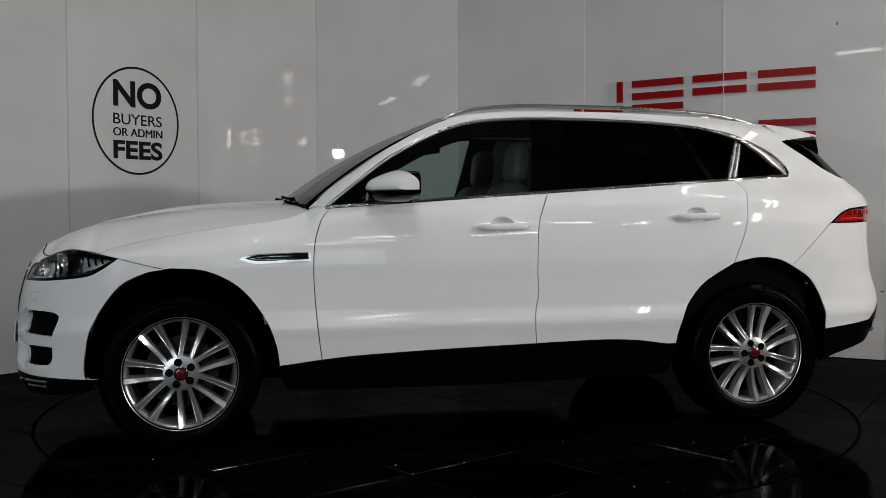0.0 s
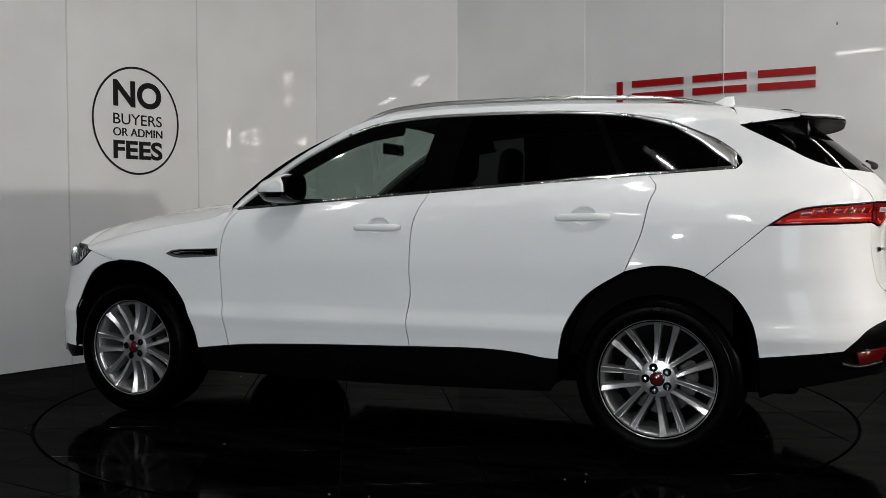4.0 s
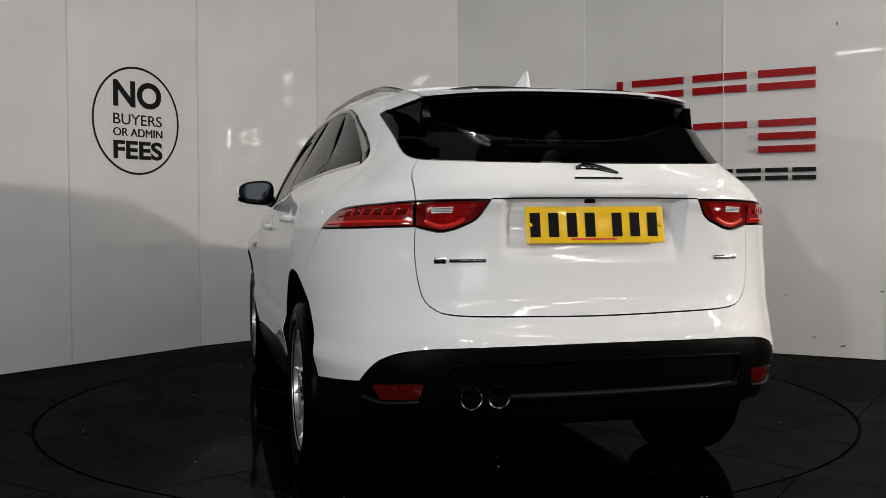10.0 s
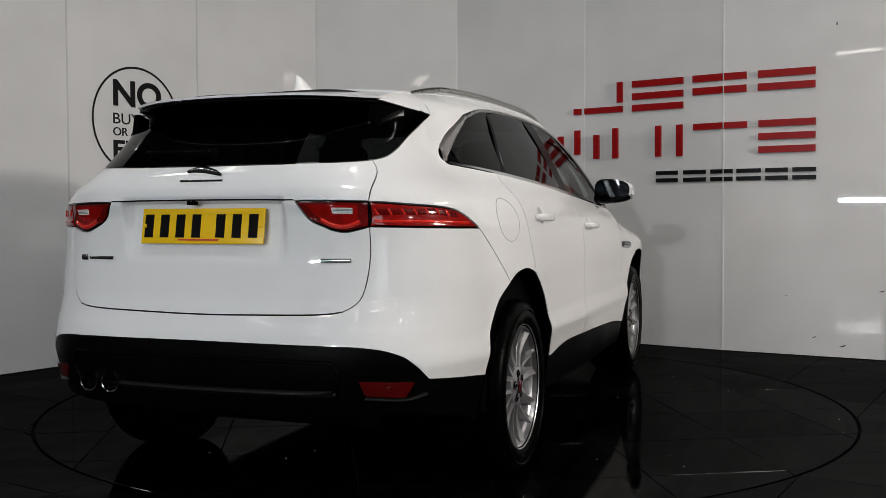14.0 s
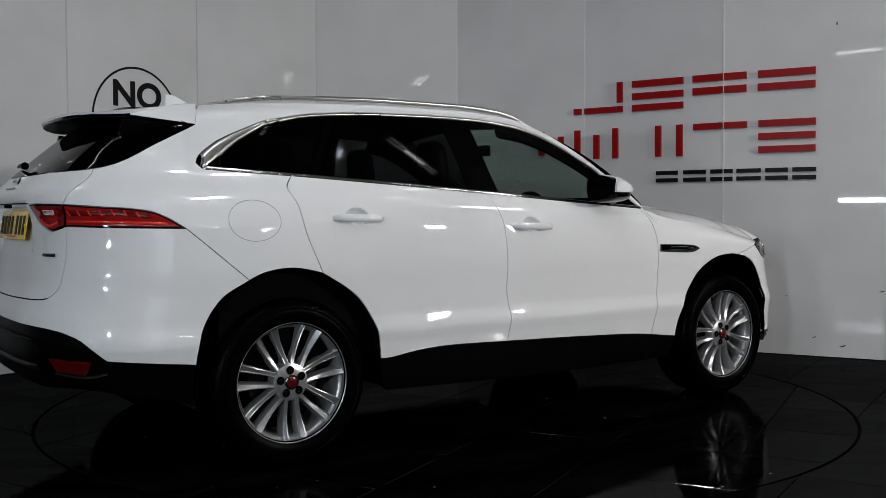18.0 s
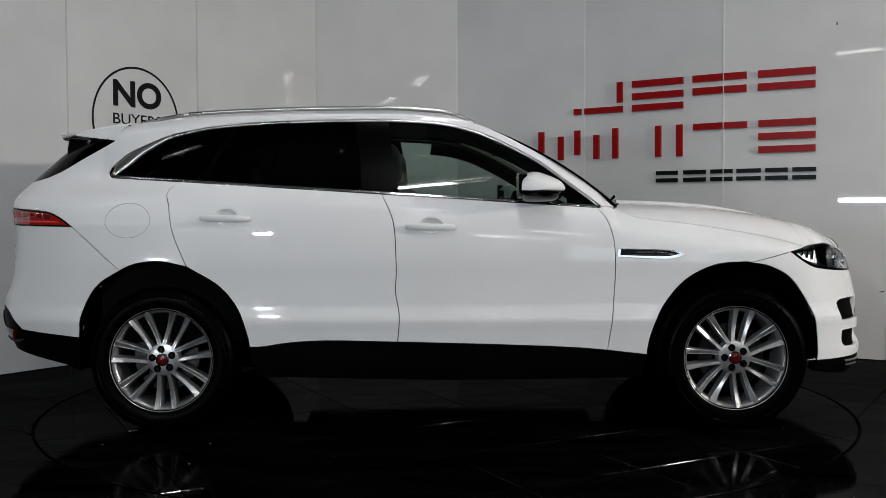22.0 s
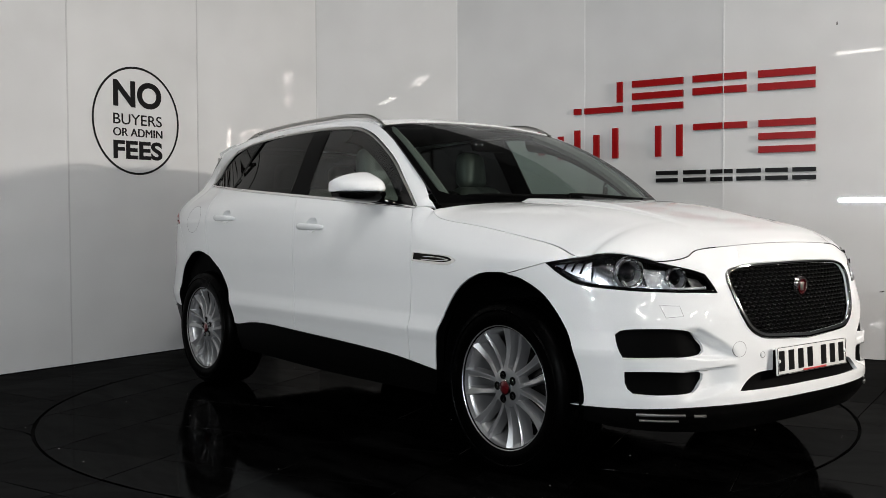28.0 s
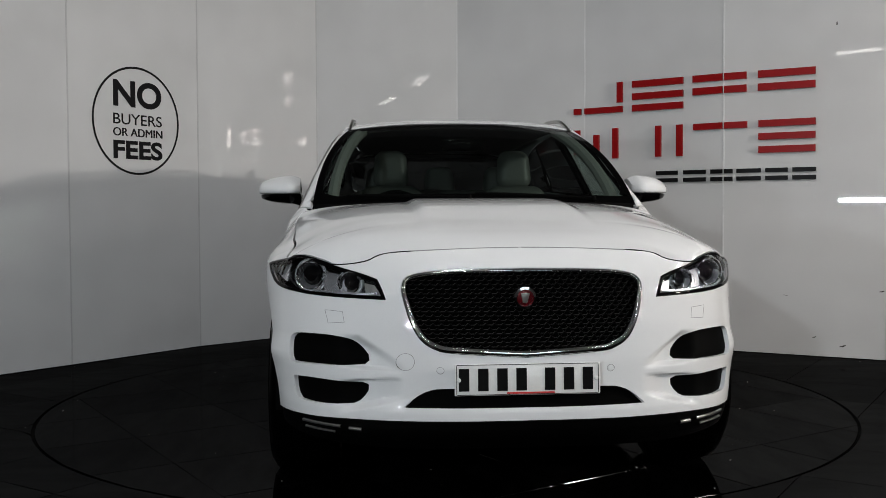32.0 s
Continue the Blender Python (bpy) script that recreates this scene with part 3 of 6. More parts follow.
# daylit doorway far behind the camera
door_1 = tagged(new("door_1"), "tall daylit doorway behind the camera", "doorway", kind="structure")
part("daylight", box_mesh("daylight", (2.2, ROOM_Y[0] + .004, .3), (4.8, ROOM_Y[0] + .02, 2.8), DAY), DAY, door_1)
for a, b in (((2.1, .2), (2.2, 2.9)), ((4.8, .2), (4.9, 2.9)), ((2.2, 2.8), (4.8, 2.9)), ((3.46, .3), (3.54, 2.8))):
    part("door_frame", box_mesh("door_frame", (a[0], ROOM_Y[0] + .004, a[1]), (b[0], ROOM_Y[0] + .08, b[1]), BACKWALL), BACKWALL, door_1)


# ---- wall signs ----
def on_panel(mesh_name, i, polys, mat, depth, sign, lift=.001, label=""):
    """A flat raised shape on wall panel i: outlines in metres along the panel and up."""
    bm = bmesh.new()
    for poly in polys:
        front = [bm.verts.new((u, -depth - lift, z)) for u, z in poly]
        back = [bm.verts.new((u, -lift, z)) for u, z in poly]
        bm.faces.new(front)
        for k in range(len(poly)):
            j = (k + 1) % len(poly)
            bm.faces.new((front[j], front[k], back[k], back[j]))
    ob = part(mesh_name, bm, mat, sign, label)
    ob.matrix_local = panel_pose(i)
    return ob


def bar(u0, z0, u1, z1):
    return [(u0, z0), (u1, z0), (u1, z1), (u0, z1)]


name_sign = tagged(new("wall_sign"), "raised red and black bar sign on the white wall", "sign")
# the bars: panel, start, bottom, end, top; those that pass a joint are made of two
RED_BARS = [(5, 1.125, 1.94, 1.190, 1.99), (6, .006, 1.94, .354, 1.99)]
RED_BARS += [(6, .44, z, .876, z + .054) for z in (1.937, 2.032, 2.134)]
for z in (2.034, 2.134):
    RED_BARS += [(6, .956, z, 1.198, z + .055), (7, .006, z, .177, z + .055), (7, .262, z, .683, z + .055)]
RED_BARS += [(6, .264, 1.555, .314, 1.808), (6, .643, 1.555, .692, 1.808), (6, .821, 1.553, .873, 1.807)]
RED_BARS += [(6, .962, 1.754, 1.198, 1.805), (7, .006, 1.754, .183, 1.805)]
RED_BARS += [(7, .269, z, .686, z + .052) for z in (1.554, 1.655, 1.755)]
RED_BARS += [(5, .80, 1.60, .852, 1.806), (5, .98, 1.556, 1.032, 1.76), (5, 1.13, 1.60, 1.182, 1.806), (6, .09, 1.556, .142, 1.76), (6, .304, 2.02, .354, 2.19)]
for i, u0, z0, u1, z1 in RED_BARS:
    on_panel("red_bar", i, [bar(u0, z0, u1, z1)], SIGN_RED, .022, name_sign)
for i, u0, u1 in ((6, .649, .832), (6, .879, 1.065), (6, 1.102, 1.198), (7, .006, .073), (7, .103, .288), (7, .321, .488), (7, .521, .692)):
    on_panel("black_bar", i, [bar(u0, 1.404, u1, 1.437)], SIGN_BLACK, .015, name_sign, label="slim black bar")
    on_panel("black_bar", i, [bar(u0, 1.344, u1, 1.377)], SIGN_BLACK, .015, name_sign, label="slim black bar")

round_sign = tagged(new("round_sign"), "round black vinyl notice lettered on the white wall", "sign")
cu, cz, ru, rz = .602, 1.822, .404, .417
bm = bmesh.new()
outer, inner = [], []
for k in range(96):
    a = 2 * math.pi * k / 96
    outer.append(bm.verts.new((cu + ru * math.cos(a), -.003, cz + rz * math.sin(a))))
    inner.append(bm.verts.new((cu + (ru - .017) * math.cos(a), -.003, cz + (rz - .017) * math.sin(a))))
for k in range(96):
    j = (k + 1) % 96
    bm.faces.new((outer[k], outer[j], inner[j], inner[k]))
ring_part = part("ring", bm, SIGN_BLACK, round_sign)
ring_part.matrix_local = panel_pose(2)


def lettering(words, i, u0, u1, z0, z1, parent, mat, depth=.002, heavy=0.0, shift=0.0):
    """Words in the built-in font, fitted into a box on wall panel i."""
    data = bpy.data.curves.new("lettering", "FONT")
    data.body, data.size, data.extrude, data.offset = words, 1, .0, heavy
    probe = new("lettering", data)
    bpy.context.view_layer.update()
    me = bpy.data.meshes.new_from_object(probe.evaluated_get(bpy.context.evaluated_depsgraph_get()))
    bpy.data.objects.remove(probe)
    co = np.array([v.co[:] for v in me.vertices])
    lo, hi = co.min(0), co.max(0)
    for v in me.vertices:
        v.co = Vector((u0 + shift + (v.co.x - lo[0]) / (hi[0] - lo[0]) * (u1 - u0), -depth, z0 + (v.co.y - lo[1]) / (hi[1] - lo[1]) * (z1 - z0)))
    me.materials.clear()
    me.materials.append(mat)
    ob = part("lettering", me, mat, parent)
    ob.matrix_local = panel_pose(i)


lettering("NO", 2, .386, .836, 1.922, 2.128, round_sign, SIGN_BLACK, heavy=.035)
lettering("BUYERS", 2, .384, .838, 1.788, 1.872, round_sign, SIGN_BLACK, heavy=.010)
for shift in (-.003, 0, .003):
    lettering("OR ADMIN", 2, .384, .840, 1.699, 1.762, round_sign, SIGN_BLACK, depth=.002 + .1 * abs(shift + .001), shift=shift)
lettering("FEES", 2, .382, .840, 1.524, 1.668, round_sign, SIGN_BLACK, heavy=.035)

# scuffs low on the wall, dust on the floor
def scuff(i, u, z, wide, high, slope=0.0):
    on_panel("scuff_mark", i, [[(u - wide / 2, z - high / 2), (u + wide * .1, z - high * .7), (u + wide / 2, z - high / 2 + slope), (u + wide * .4, z + high / 2 + slope), (u - wide * .3, z + high * .4)]], SCUFF, .0006, backdrop, .0004, "dark scuff mark")


scuff(7, 0.827, 2.5, 0.01, 0.022, 0)
scuff(7, 0.887, 0.085, 0.05, 0.006, 0.012)
scuff(7, 0.477, 0.459, 0.035, 0.005, -0.006)
scuff(7, 1.152, 0.507, 0.04, 0.006, 0.004)
scuff(7, 0.686, 0.144, 0.03, 0.004, 0.008)

# ---- turntable and floor tiles ----
DISC = 2.246
turntable = tagged(new("turntable", lathe("turntable", [(0, -.15), (DISC - .006, -.15), (DISC - .006, -.010), (0, -.010)], GROUT, 128, False)), "round turntable paved with dark slate tiles", "turntable")


def clip_disc(poly, r, keep_in):
    """Cut a convex outline by a circle's many-sided outline; keep what lies in it."""
    n = 128
    for k in range(n):
        a = 2 * math.pi * (k + .5) / n
        nx, ny, d = math.cos(a), math.sin(a), r * math.cos(math.pi / n)
        out = []
        for i in range(len(poly)):
            p, q = poly[i], poly[(i + 1) % len(poly)]
            fp, fq = p[0] * nx + p[1] * ny - d, q[0] * nx + q[1] * ny - d
            if fp <= 0:
                out.append(p)
            if fp * fq < 0:
                t = fp / (fp - fq)
                out.append((p[0] + (q[0] - p[0]) * t, p[1] + (q[1] - p[1]) * t))
        poly = out
        if len(poly) < 3:
            return []
    return poly


def slab(name, poly, mat, top=0.0, thick=.012):
    n = len(poly)
    b = .0015
    c = np.mean(poly, axis=0)
    small = [(x - b * np.sign(x - c[0]), y - b * np.sign(y - c[1])) for x, y in poly]
    verts = [(x, y, top) for x, y in small] + [(x, y, top - b) for x, y in poly] + [(x, y, top - thick) for x, y in poly]
    faces = [tuple(range(n))] + [(r * n + (i + 1) % n, r * n + i, (r + 1) * n + i, (r + 1) * n + (i + 1) % n) for r in (0, 1) for i in range(n)]
    return solid_mesh(name, verts, faces, mat, smooth=False)


def tile_grid(turn, off_u, off_v, span):
    ca, sa = math.cos(radians(turn)), math.sin(radians(turn))
    k = int(span / .6) + 2
    for i in range(-k, k):
        for j in range(-k, k):
            u, v = off_u + i * .6, off_v + j * .6
            yield [(ca * a - sa * b, sa * a + ca * b) for a, b in ((u + .002, v + .002), (u + .598, v + .002), (u + .598, v + .598), (u + .002, v + .598))]


for quad in tile_grid(27.8, -.01, -.005, DISC):
    piece = clip_disc(quad, DISC - .008, True)
    if len(piece) > 2:
        part("tile", slab("tile", piece, TILE), TILE, turntable)
circle = np.array([((DISC + .008) * math.cos(a), (DISC + .008) * math.sin(a)) for a in np.linspace(0, 2 * math.pi, 160, endpoint=False)])
far_tiles = []
for quad in tile_grid(-32.5, .353, -.06, 18):
    q = np.array(quad)
    r = np.linalg.norm(q, axis=1)
    if q[:, 0].min() < ROOM_X[0] + .02 or q[:, 0].max() > ROOM_X[1] - .02 or q[:, 1].min() < ROOM_Y[0] + .02 or q[:, 1].max() > 3.6 or r.max() < DISC:
        continue
    if q[:, 0].min() < -4.6 or q[:, 0].max() > 5.0 or q[:, 1].min() < -6.4:
        far_tiles.append(quad)
        continue
    if r.min() > DISC + .43:
        part("tile", slab("tile", quad, TILE), TILE, floor)
        continue
    loop = np.vstack([np.linspace(q[k], q[(k + 1) % 4], 13)[:-1] for k in range(4)])
    if not inside(loop, circle).any():
        part("tile", slab("tile", quad, TILE), TILE, floor)
        continue
    pts, tri = triangulate(loop, (), .02)
    outside = np.linalg.norm(pts, axis=1) >= DISC + .008
    if not outside.any():
        continue
    pushed = pts.copy()
    rad = np.linalg.norm(pts, axis=1)
    tri = tri[(outside[tri]).any(1)]
    pushed[~outside] *= ((DISC + .008) / rad[~outside])[:, None]
    used = sorted(set(tri.ravel()))
    index = {v: k for k, v in enumerate(used)}
    if len(tri):
        part("tile", solid_mesh("tile", [(*pushed[v], 0) for v in used], [[index[v] for v in t] for t in tri], TILE, smooth=False), TILE, floor)

far_verts = [(x, y, z) for quad in far_tiles for z in (0, -.012) for x, y in quad]
far_faces = [f for k in range(0, len(far_verts), 8) for f in [(k, k + 1, k + 2, k + 3)] + [(k + (i + 1) % 4, k + i, k + 4 + i, k + 4 + (i + 1) % 4) for i in range(4)]]
tagged(part("far_tiles", solid_mesh("far_tiles", far_verts, far_faces, TILE, smooth=False), TILE, floor, "slate tiles farther off"), kind="stuff")


def dust(count, near, far, seed):
    """Tiny pale flecks lying on the tiles."""
    rnd = random.Random(seed)
    verts, faces = [], []
    for _ in range(count):
        r, a = math.sqrt(rnd.uniform(near ** 2, far ** 2)), rnd.uniform(0, 2 * math.pi)
        x, y, size = r * math.cos(a), r * math.sin(a), rnd.uniform(.0012, .0038) * rnd.choice((1, 1, 1.6))
        if not (-4 < x < 4.2 and -4.6 < y < 3.0):
            continue
        k = len(verts)
        turn = rnd.uniform(0, 3)
        for j in range(4):
            q = turn + j * math.pi / 2
            verts.append((x + size * math.cos(q) * (1 if j % 2 else .5), y + size * math.sin(q), .0008))
        verts.append((x, y, .0008 + size * .5))
        faces += [(k + j, k + (j + 1) % 4, k + 4) for j in range(4)]
    return solid_mesh("dust_flecks", verts, faces, DUST, smooth=False)


tagged(new("dust_flecks", dust(160, DISC + .03, 4.6, 5)), "pale specks of dust scattered on the slate floor", "dust", kind="stuff")
tagged(part("dust_flecks", dust(90, .2, DISC - .05, 8), DUST, turntable, "pale specks of dust"), kind="stuff")

# ---- the car ----
car = tagged(new("car"), "white five-door estate car parked on a turntable", "car")
MID_F, MID_R = X_FRONT + ARC_FRONT, X_REAR - ARC_REAR
SIDES = ((False, "left"), (True, "right"))

SEAM_1 = [(.794, .405), (.814, .555), (.824, .678), (.831, .815), (.824, .952), (.797, 1.047), (.772, 1.090), (.745, 1.112)]
SEAM_2 = [(-.332, 1.184), (-.294, 1.110), (-.267, 1.015), (-.258, .811), (-.263, .702), (-.244, .579), (-.254, .450)]
SEAM_3 = [(-1.374, 1.2585), (-1.418, 1.202), (-1.397, 1.133), (-1.369, .997), (-1.300, .832)]
ARCH_F = [(.990, .382), (1.009, .487), (1.060, .614), (1.170, .752), (1.312, .829), (1.455, .845), (1.500, .842)]
ARCH_F2 = [(1.500, .842), (1.596, .822), (1.710, .756), (1.812, .608), (1.856, .450), (1.860, .352)]
ARCH_R = [(-1.300, .832), (-1.138, .731), (-1.043, .608), (-1.003, .485), (-.995, .428)]
ARCH_R2 = [(-1.300, .832), (-1.437, .858), (-1.560, .846), (-1.640, .813)]
ARCH_R3 = [(-1.640, .813), (-1.752, .742), (-1.826, .634), (-1.856, .520), (-1.858, .474)]
DLO_TOP = [(.775, 1.122), (.622, 1.241), (.458, 1.364), (.232, 1.485), (.062, 1.546), (-.11, 1.574), (-.425, 1.587), (-.912, 1.577), (-1.179, 1.556), (-1.305, 1.537), (-1.478, 1.496), (-1.642, 1.424), (-1.720, 1.373), (-1.755, 1.338), (-1.768, 1.312)]


def belt_line(x0, x1, drop=0.0):
    return [(x, float(belt(x)) - drop) for x in np.linspace(x0, x1, 9)]


def edge_line(x0, x1, n=14, drop=.004):
    return [(x, float(pchip(x, EDGE_Z)) - drop) for x in np.linspace(x0, x1, n)]


front_door = outline(SEAM_1, belt_line(.745, -.332), SEAM_2, [(-.254, .450), (.227, .436), (.61, .42), (.794, .405)])
rear_door = outline(belt_line(-.332, -1.374), SEAM_3, ARCH_R, [(-.995, .428), (-.934, .428), (-.784, .449), (-.593, .458), (-.254, .450)], SEAM_2[::-1])
TAIL_TOP = on_side([(-1.888, 1.031), (-1.96, 1.078), (-2.05, 1.108)]) + on_end([(.72, 1.124), (.634, 1.131)], False)
TAIL_LOW = on_side([(-1.888, 1.031)]) + on_end([(.80, 1.036), (.72, 1.039), (.634, 1.041)], False)
GLASS_SIDE = on_side([(-1.752, 1.478), (-1.863, 1.421), (-1.942, 1.378), (-2.035, 1.326), (-2.109, 1.295)]) + on_end([(.590, 1.280)], False)
GATE_SIDE = on_end([(.590, 1.280), (.622, 1.24), (.634, 1.174), (.634, 1.131)], False)
roof_side = on_side(edge_line(-1.70, .845, 24))
side_frame = outline([(x, z) for x, z in on_side(SEAM_3[::-1])], on_side(belt_line(-1.374, -1.745)) + [on_side([(-1.768, 1.312)])[0]], on_side(DLO_TOP[::-1]), on_side([(.775, 1.122), (.745, 1.112)]),
                     on_side([(.745, 1.112), (.80, 1.125)]) + [roof_side[-1]], roof_side[::-1] + GLASS_SIDE[:1], GLASS_SIDE, GATE_SIDE, TAIL_TOP[::-1], on_side([(-1.888, 1.031), (-1.640, .813)]), on_side(ARCH_R2[::-1]))
LAMP_TOP = on_side([(1.700, .893), (1.770, .907), (1.80, .913), (1.83, .919), (1.86, .925), (1.90, .930), (1.94, .928), (1.98, .918), (2.012, .908)]) + on_end([(.685, .898)], True)
LAMP_IN = on_end([(.685, .898), (.58, .870), (.526, .851)], True)
LAMP_END = on_end([(.526, .851), (.51, .815), (.495, .779)], True)
LAMP_LOW = on_end([(.495, .779), (.583, .782), (.70, .786), (.80, .793)], True) + on_side([(1.846, .811), (1.770, .845), (1.700, .893)])
fender_top = on_side(edge_line(.86, 1.5, 10)) + on_side([(1.60, .970), (1.70, .946), (1.76, .928), (1.80, .916)])
wing_lamp = fender_top[-1:] + on_side([(1.770, .908), (1.700, .893)])
fender = outline(on_side(SEAM_1), on_side([(.745, 1.112), (.80, 1.125)]) + [fender_top[0]], fender_top, wing_lamp,
                 on_side([(1.700, .893), (1.60, .866), (1.500, .842)]), on_side(ARCH_F[::-1]), on_side([(.992, .382), (.90, .392), (.794, .405)]))
HANDLES = [(-.085, 1.024), (-1.108, 1.070)]
cups = [np.array([(hx + .060 * math.cos(a), hz + .008 + .040 * math.sin(a)) for a in np.linspace(0, 2 * math.pi, 40, endpoint=False)]) for hx, hz in HANDLES]


def dish(cx, cz):
    """A shallow hollow behind a door handle."""
    def place(uv):
        k = np.clip(1 - ((uv[:, 0] - cx) / .060) ** 2 - ((uv[:, 1] - cz) / .040) ** 2, 0, 1)
        return ring(uv) - np.stack([0 * k, .042 * k ** .7, 0 * k], 1)
    return place


def glass_face(poly):
    """A pane's own even curve, close to the body's skin inside an outline."""
    lo, hi = poly.min(0), poly.max(0)
    uu, zz = [q.ravel() for q in np.meshgrid(np.linspace(lo[0], hi[0], 24), np.linspace(lo[1], hi[1], 16))]
    keep = inside(np.stack([uu, zz], 1), poly)
    pts = np.vstack([np.stack([uu, zz], 1)[keep], poly])
    base = lambda q: np.stack([np.ones(len(q)), q[:, 0], q[:, 1], q[:, 0] ** 2, q[:, 0] * q[:, 1], q[:, 1] ** 2], 1)
    fit = np.linalg.lstsq(base(pts), ring(pts), rcond=None)[0]
    return lambda uv: base(np.asarray(uv, float)) @ fit


for mirror, word in SIDES:
    part("front_wing", sheet("front_wing", fender, ring, PAINT, mirror=mirror), PAINT, car)
    part("side_frame", sheet("side_frame", side_frame, ring, PAINT, mirror=mirror), PAINT, car)
    door_f = part("front_door", sheet("front_door", front_door, ring, PAINT, [cups[0]], mirror=mirror), PAINT, car)
    door_r = part("rear_door", sheet("rear_door", rear_door, ring, PAINT, [cups[1]], mirror=mirror), PAINT, car)
    sgn = -1 if mirror else 1
    # side glass and its black pillars
    low = .010
    glass_f = outline(belt_line(.70, -.245, -low), [(-.245, float(belt(-.245)) + low), (-.28, 1.38), (-.31, 1.578)], [(-.31, 1.578), (-.11, 1.566), (.062, 1.538), (.232, 1.477), (.458, 1.353), (.60, 1.245), (.70, 1.135)])
    glass_r = outline(belt_line(-.435, -1.235, -low), [(-1.235, float(belt(-1.235)) + low), (-1.17, 1.40), (-1.09, 1.556)], [(-1.09, 1.556), (-.912, 1.568), (-.70, 1.577), (-.485, 1.580)], [(-.485, 1.580), (-.45, 1.38), (-.435, float(belt(-.435)) + low)])
    glass_q = outline(on_side(belt_line(-1.275, -1.655, -low)), on_side([(-1.655, float(belt(-1.655)) + low), (-1.672, 1.325), (-1.629, 1.387), (-1.565, 1.430), (-1.48, 1.471), (-1.305, 1.524), (-1.13, 1.550)]), on_side([(-1.13, 1.550), (-1.20, 1.40), (-1.275, float(belt(-1.275)) + low)]))
    part("side_window", sheet("side_window", glass_f, glass_face(glass_f), GLASS_CLEAR, mirror=mirror, lift=-.006, gap=0, flange=0), GLASS_CLEAR, door_f, "clear door glass")
    part("side_window", sheet("side_window", glass_r, glass_face(glass_r), GLASS_DARK, mirror=mirror, lift=-.006, gap=0, flange=0), GLASS_DARK, door_r, "dark privacy glass")
    part("quarter_window", sheet("quarter_window", glass_q, glass_face(glass_q), GLASS_DARK, mirror=mirror, lift=-.006, gap=0, flange=0), GLASS_DARK, car, "dark privacy glass")
    pillar_b = outline(belt_line(-.245, -.435, -low), [(-.435, float(belt(-.435)) + low), (-.45, 1.38), (-.485, 1.580)], [(-.485, 1.580), (-.31, 1.578)], [(-.31, 1.578), (-.28, 1.38), (-.245, float(belt(-.245)) + low)])
    pillar_c = outline(belt_line(-1.235, -1.275, -low), [(-1.275, float(belt(-1.275)) + low), (-1.20, 1.40), (-1.13, 1.543)], [(-1.13, 1.543), (-1.09, 1.556)], [(-1.09, 1.556), (-1.17, 1.40), (-1.235, float(belt(-1.235)) + low)])
    part("centre_pillar", sheet("centre_pillar", pillar_b, ring, PILLAR, mirror=mirror, lift=-.004, gap=0, flange=.01), PILLAR, car, "black gloss pillar trim")
    part("rear_pillar", sheet("rear_pillar", pillar_c, ring, PILLAR, mirror=mirror, lift=-.003, gap=0, flange=.01), PILLAR, car, "black gloss pillar trim")
    dlo = outline(on_side(belt_line(.775, -1.745)), on_side([(-1.745, float(belt(-1.745))), (-1.762, 1.296), (-1.768, 1.312)]), on_side(DLO_TOP[::-1]))
    dlo_in = outline(on_side(belt_line(.690, -1.65, -.012)), on_side([(-1.65, float(belt(-1.65)) + .012), (-1.670, 1.325), (-1.627, 1.386), (-1.563, 1.429), (-1.478, 1.469), (-1.305, 1.522), (-1.18, 1.543), (-.912, 1.564), (-.425, 1.577), (-.11, 1.563), (.062, 1.535), (.232, 1.474), (.458, 1.350), (.60, 1.242), (.690, 1.137)]))
    part("window_seal", sheet("window_seal", dlo, ring, PILLAR, [dlo_in], mirror=mirror, lift=-.003, gap=0, flange=.012), PILLAR, car, "black window surround")
    part("belt_moulding", strip("belt_moulding", smooth_line(on_side(belt_line(.765, -1.74, -.004))), .016, ring, CHROME, .005, mirror), CHROME, car, "bright chrome strip below the windows")
    top_line = smooth_line(on_side(DLO_TOP + [(-1.760, 1.294)]))
    wide = np.interp(top_line[:, 0], [-1.85, -1.75, -1.642, -1.478, -1.30, .8], [.066, .070, .042, .021, .012, .011])
    run = np.gradient(top_line, axis=0)
    run /= np.linalg.norm(run, axis=1)[:, None]
    top_line = top_line + np.stack([-run[:, 1], run[:, 0]], 1) * (wide[:, None] / 2 + .001)
    part("window_moulding", strip("window_moulding", top_line, wide, ring, SATIN, .004, mirror), SATIN, car, "satin chrome strip over the windows")
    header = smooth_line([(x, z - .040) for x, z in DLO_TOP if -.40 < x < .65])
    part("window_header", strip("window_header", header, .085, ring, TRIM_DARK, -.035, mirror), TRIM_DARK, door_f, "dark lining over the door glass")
    # sill and arch edges
    sill = outline([(.992, .380), (.794, .402), (.61, .417), (.227, .433), (-.254, .447), (-.593, .455), (-.784, .446), (-.934, .425), (-.995, .425)], [(-.995, .425), (-.98, .33), (-.95, .27)], [(-.95, .27), (0, .25), (.95, .26)], [(.95, .26), (.98, .31), (.992, .380)])
    part("sill_cladding", sheet("sill_cladding", sill, ring, BLACK_PLASTIC, mirror=mirror, lift=-.004, flange=.06), BLACK_PLASTIC, car, "black plastic sill")
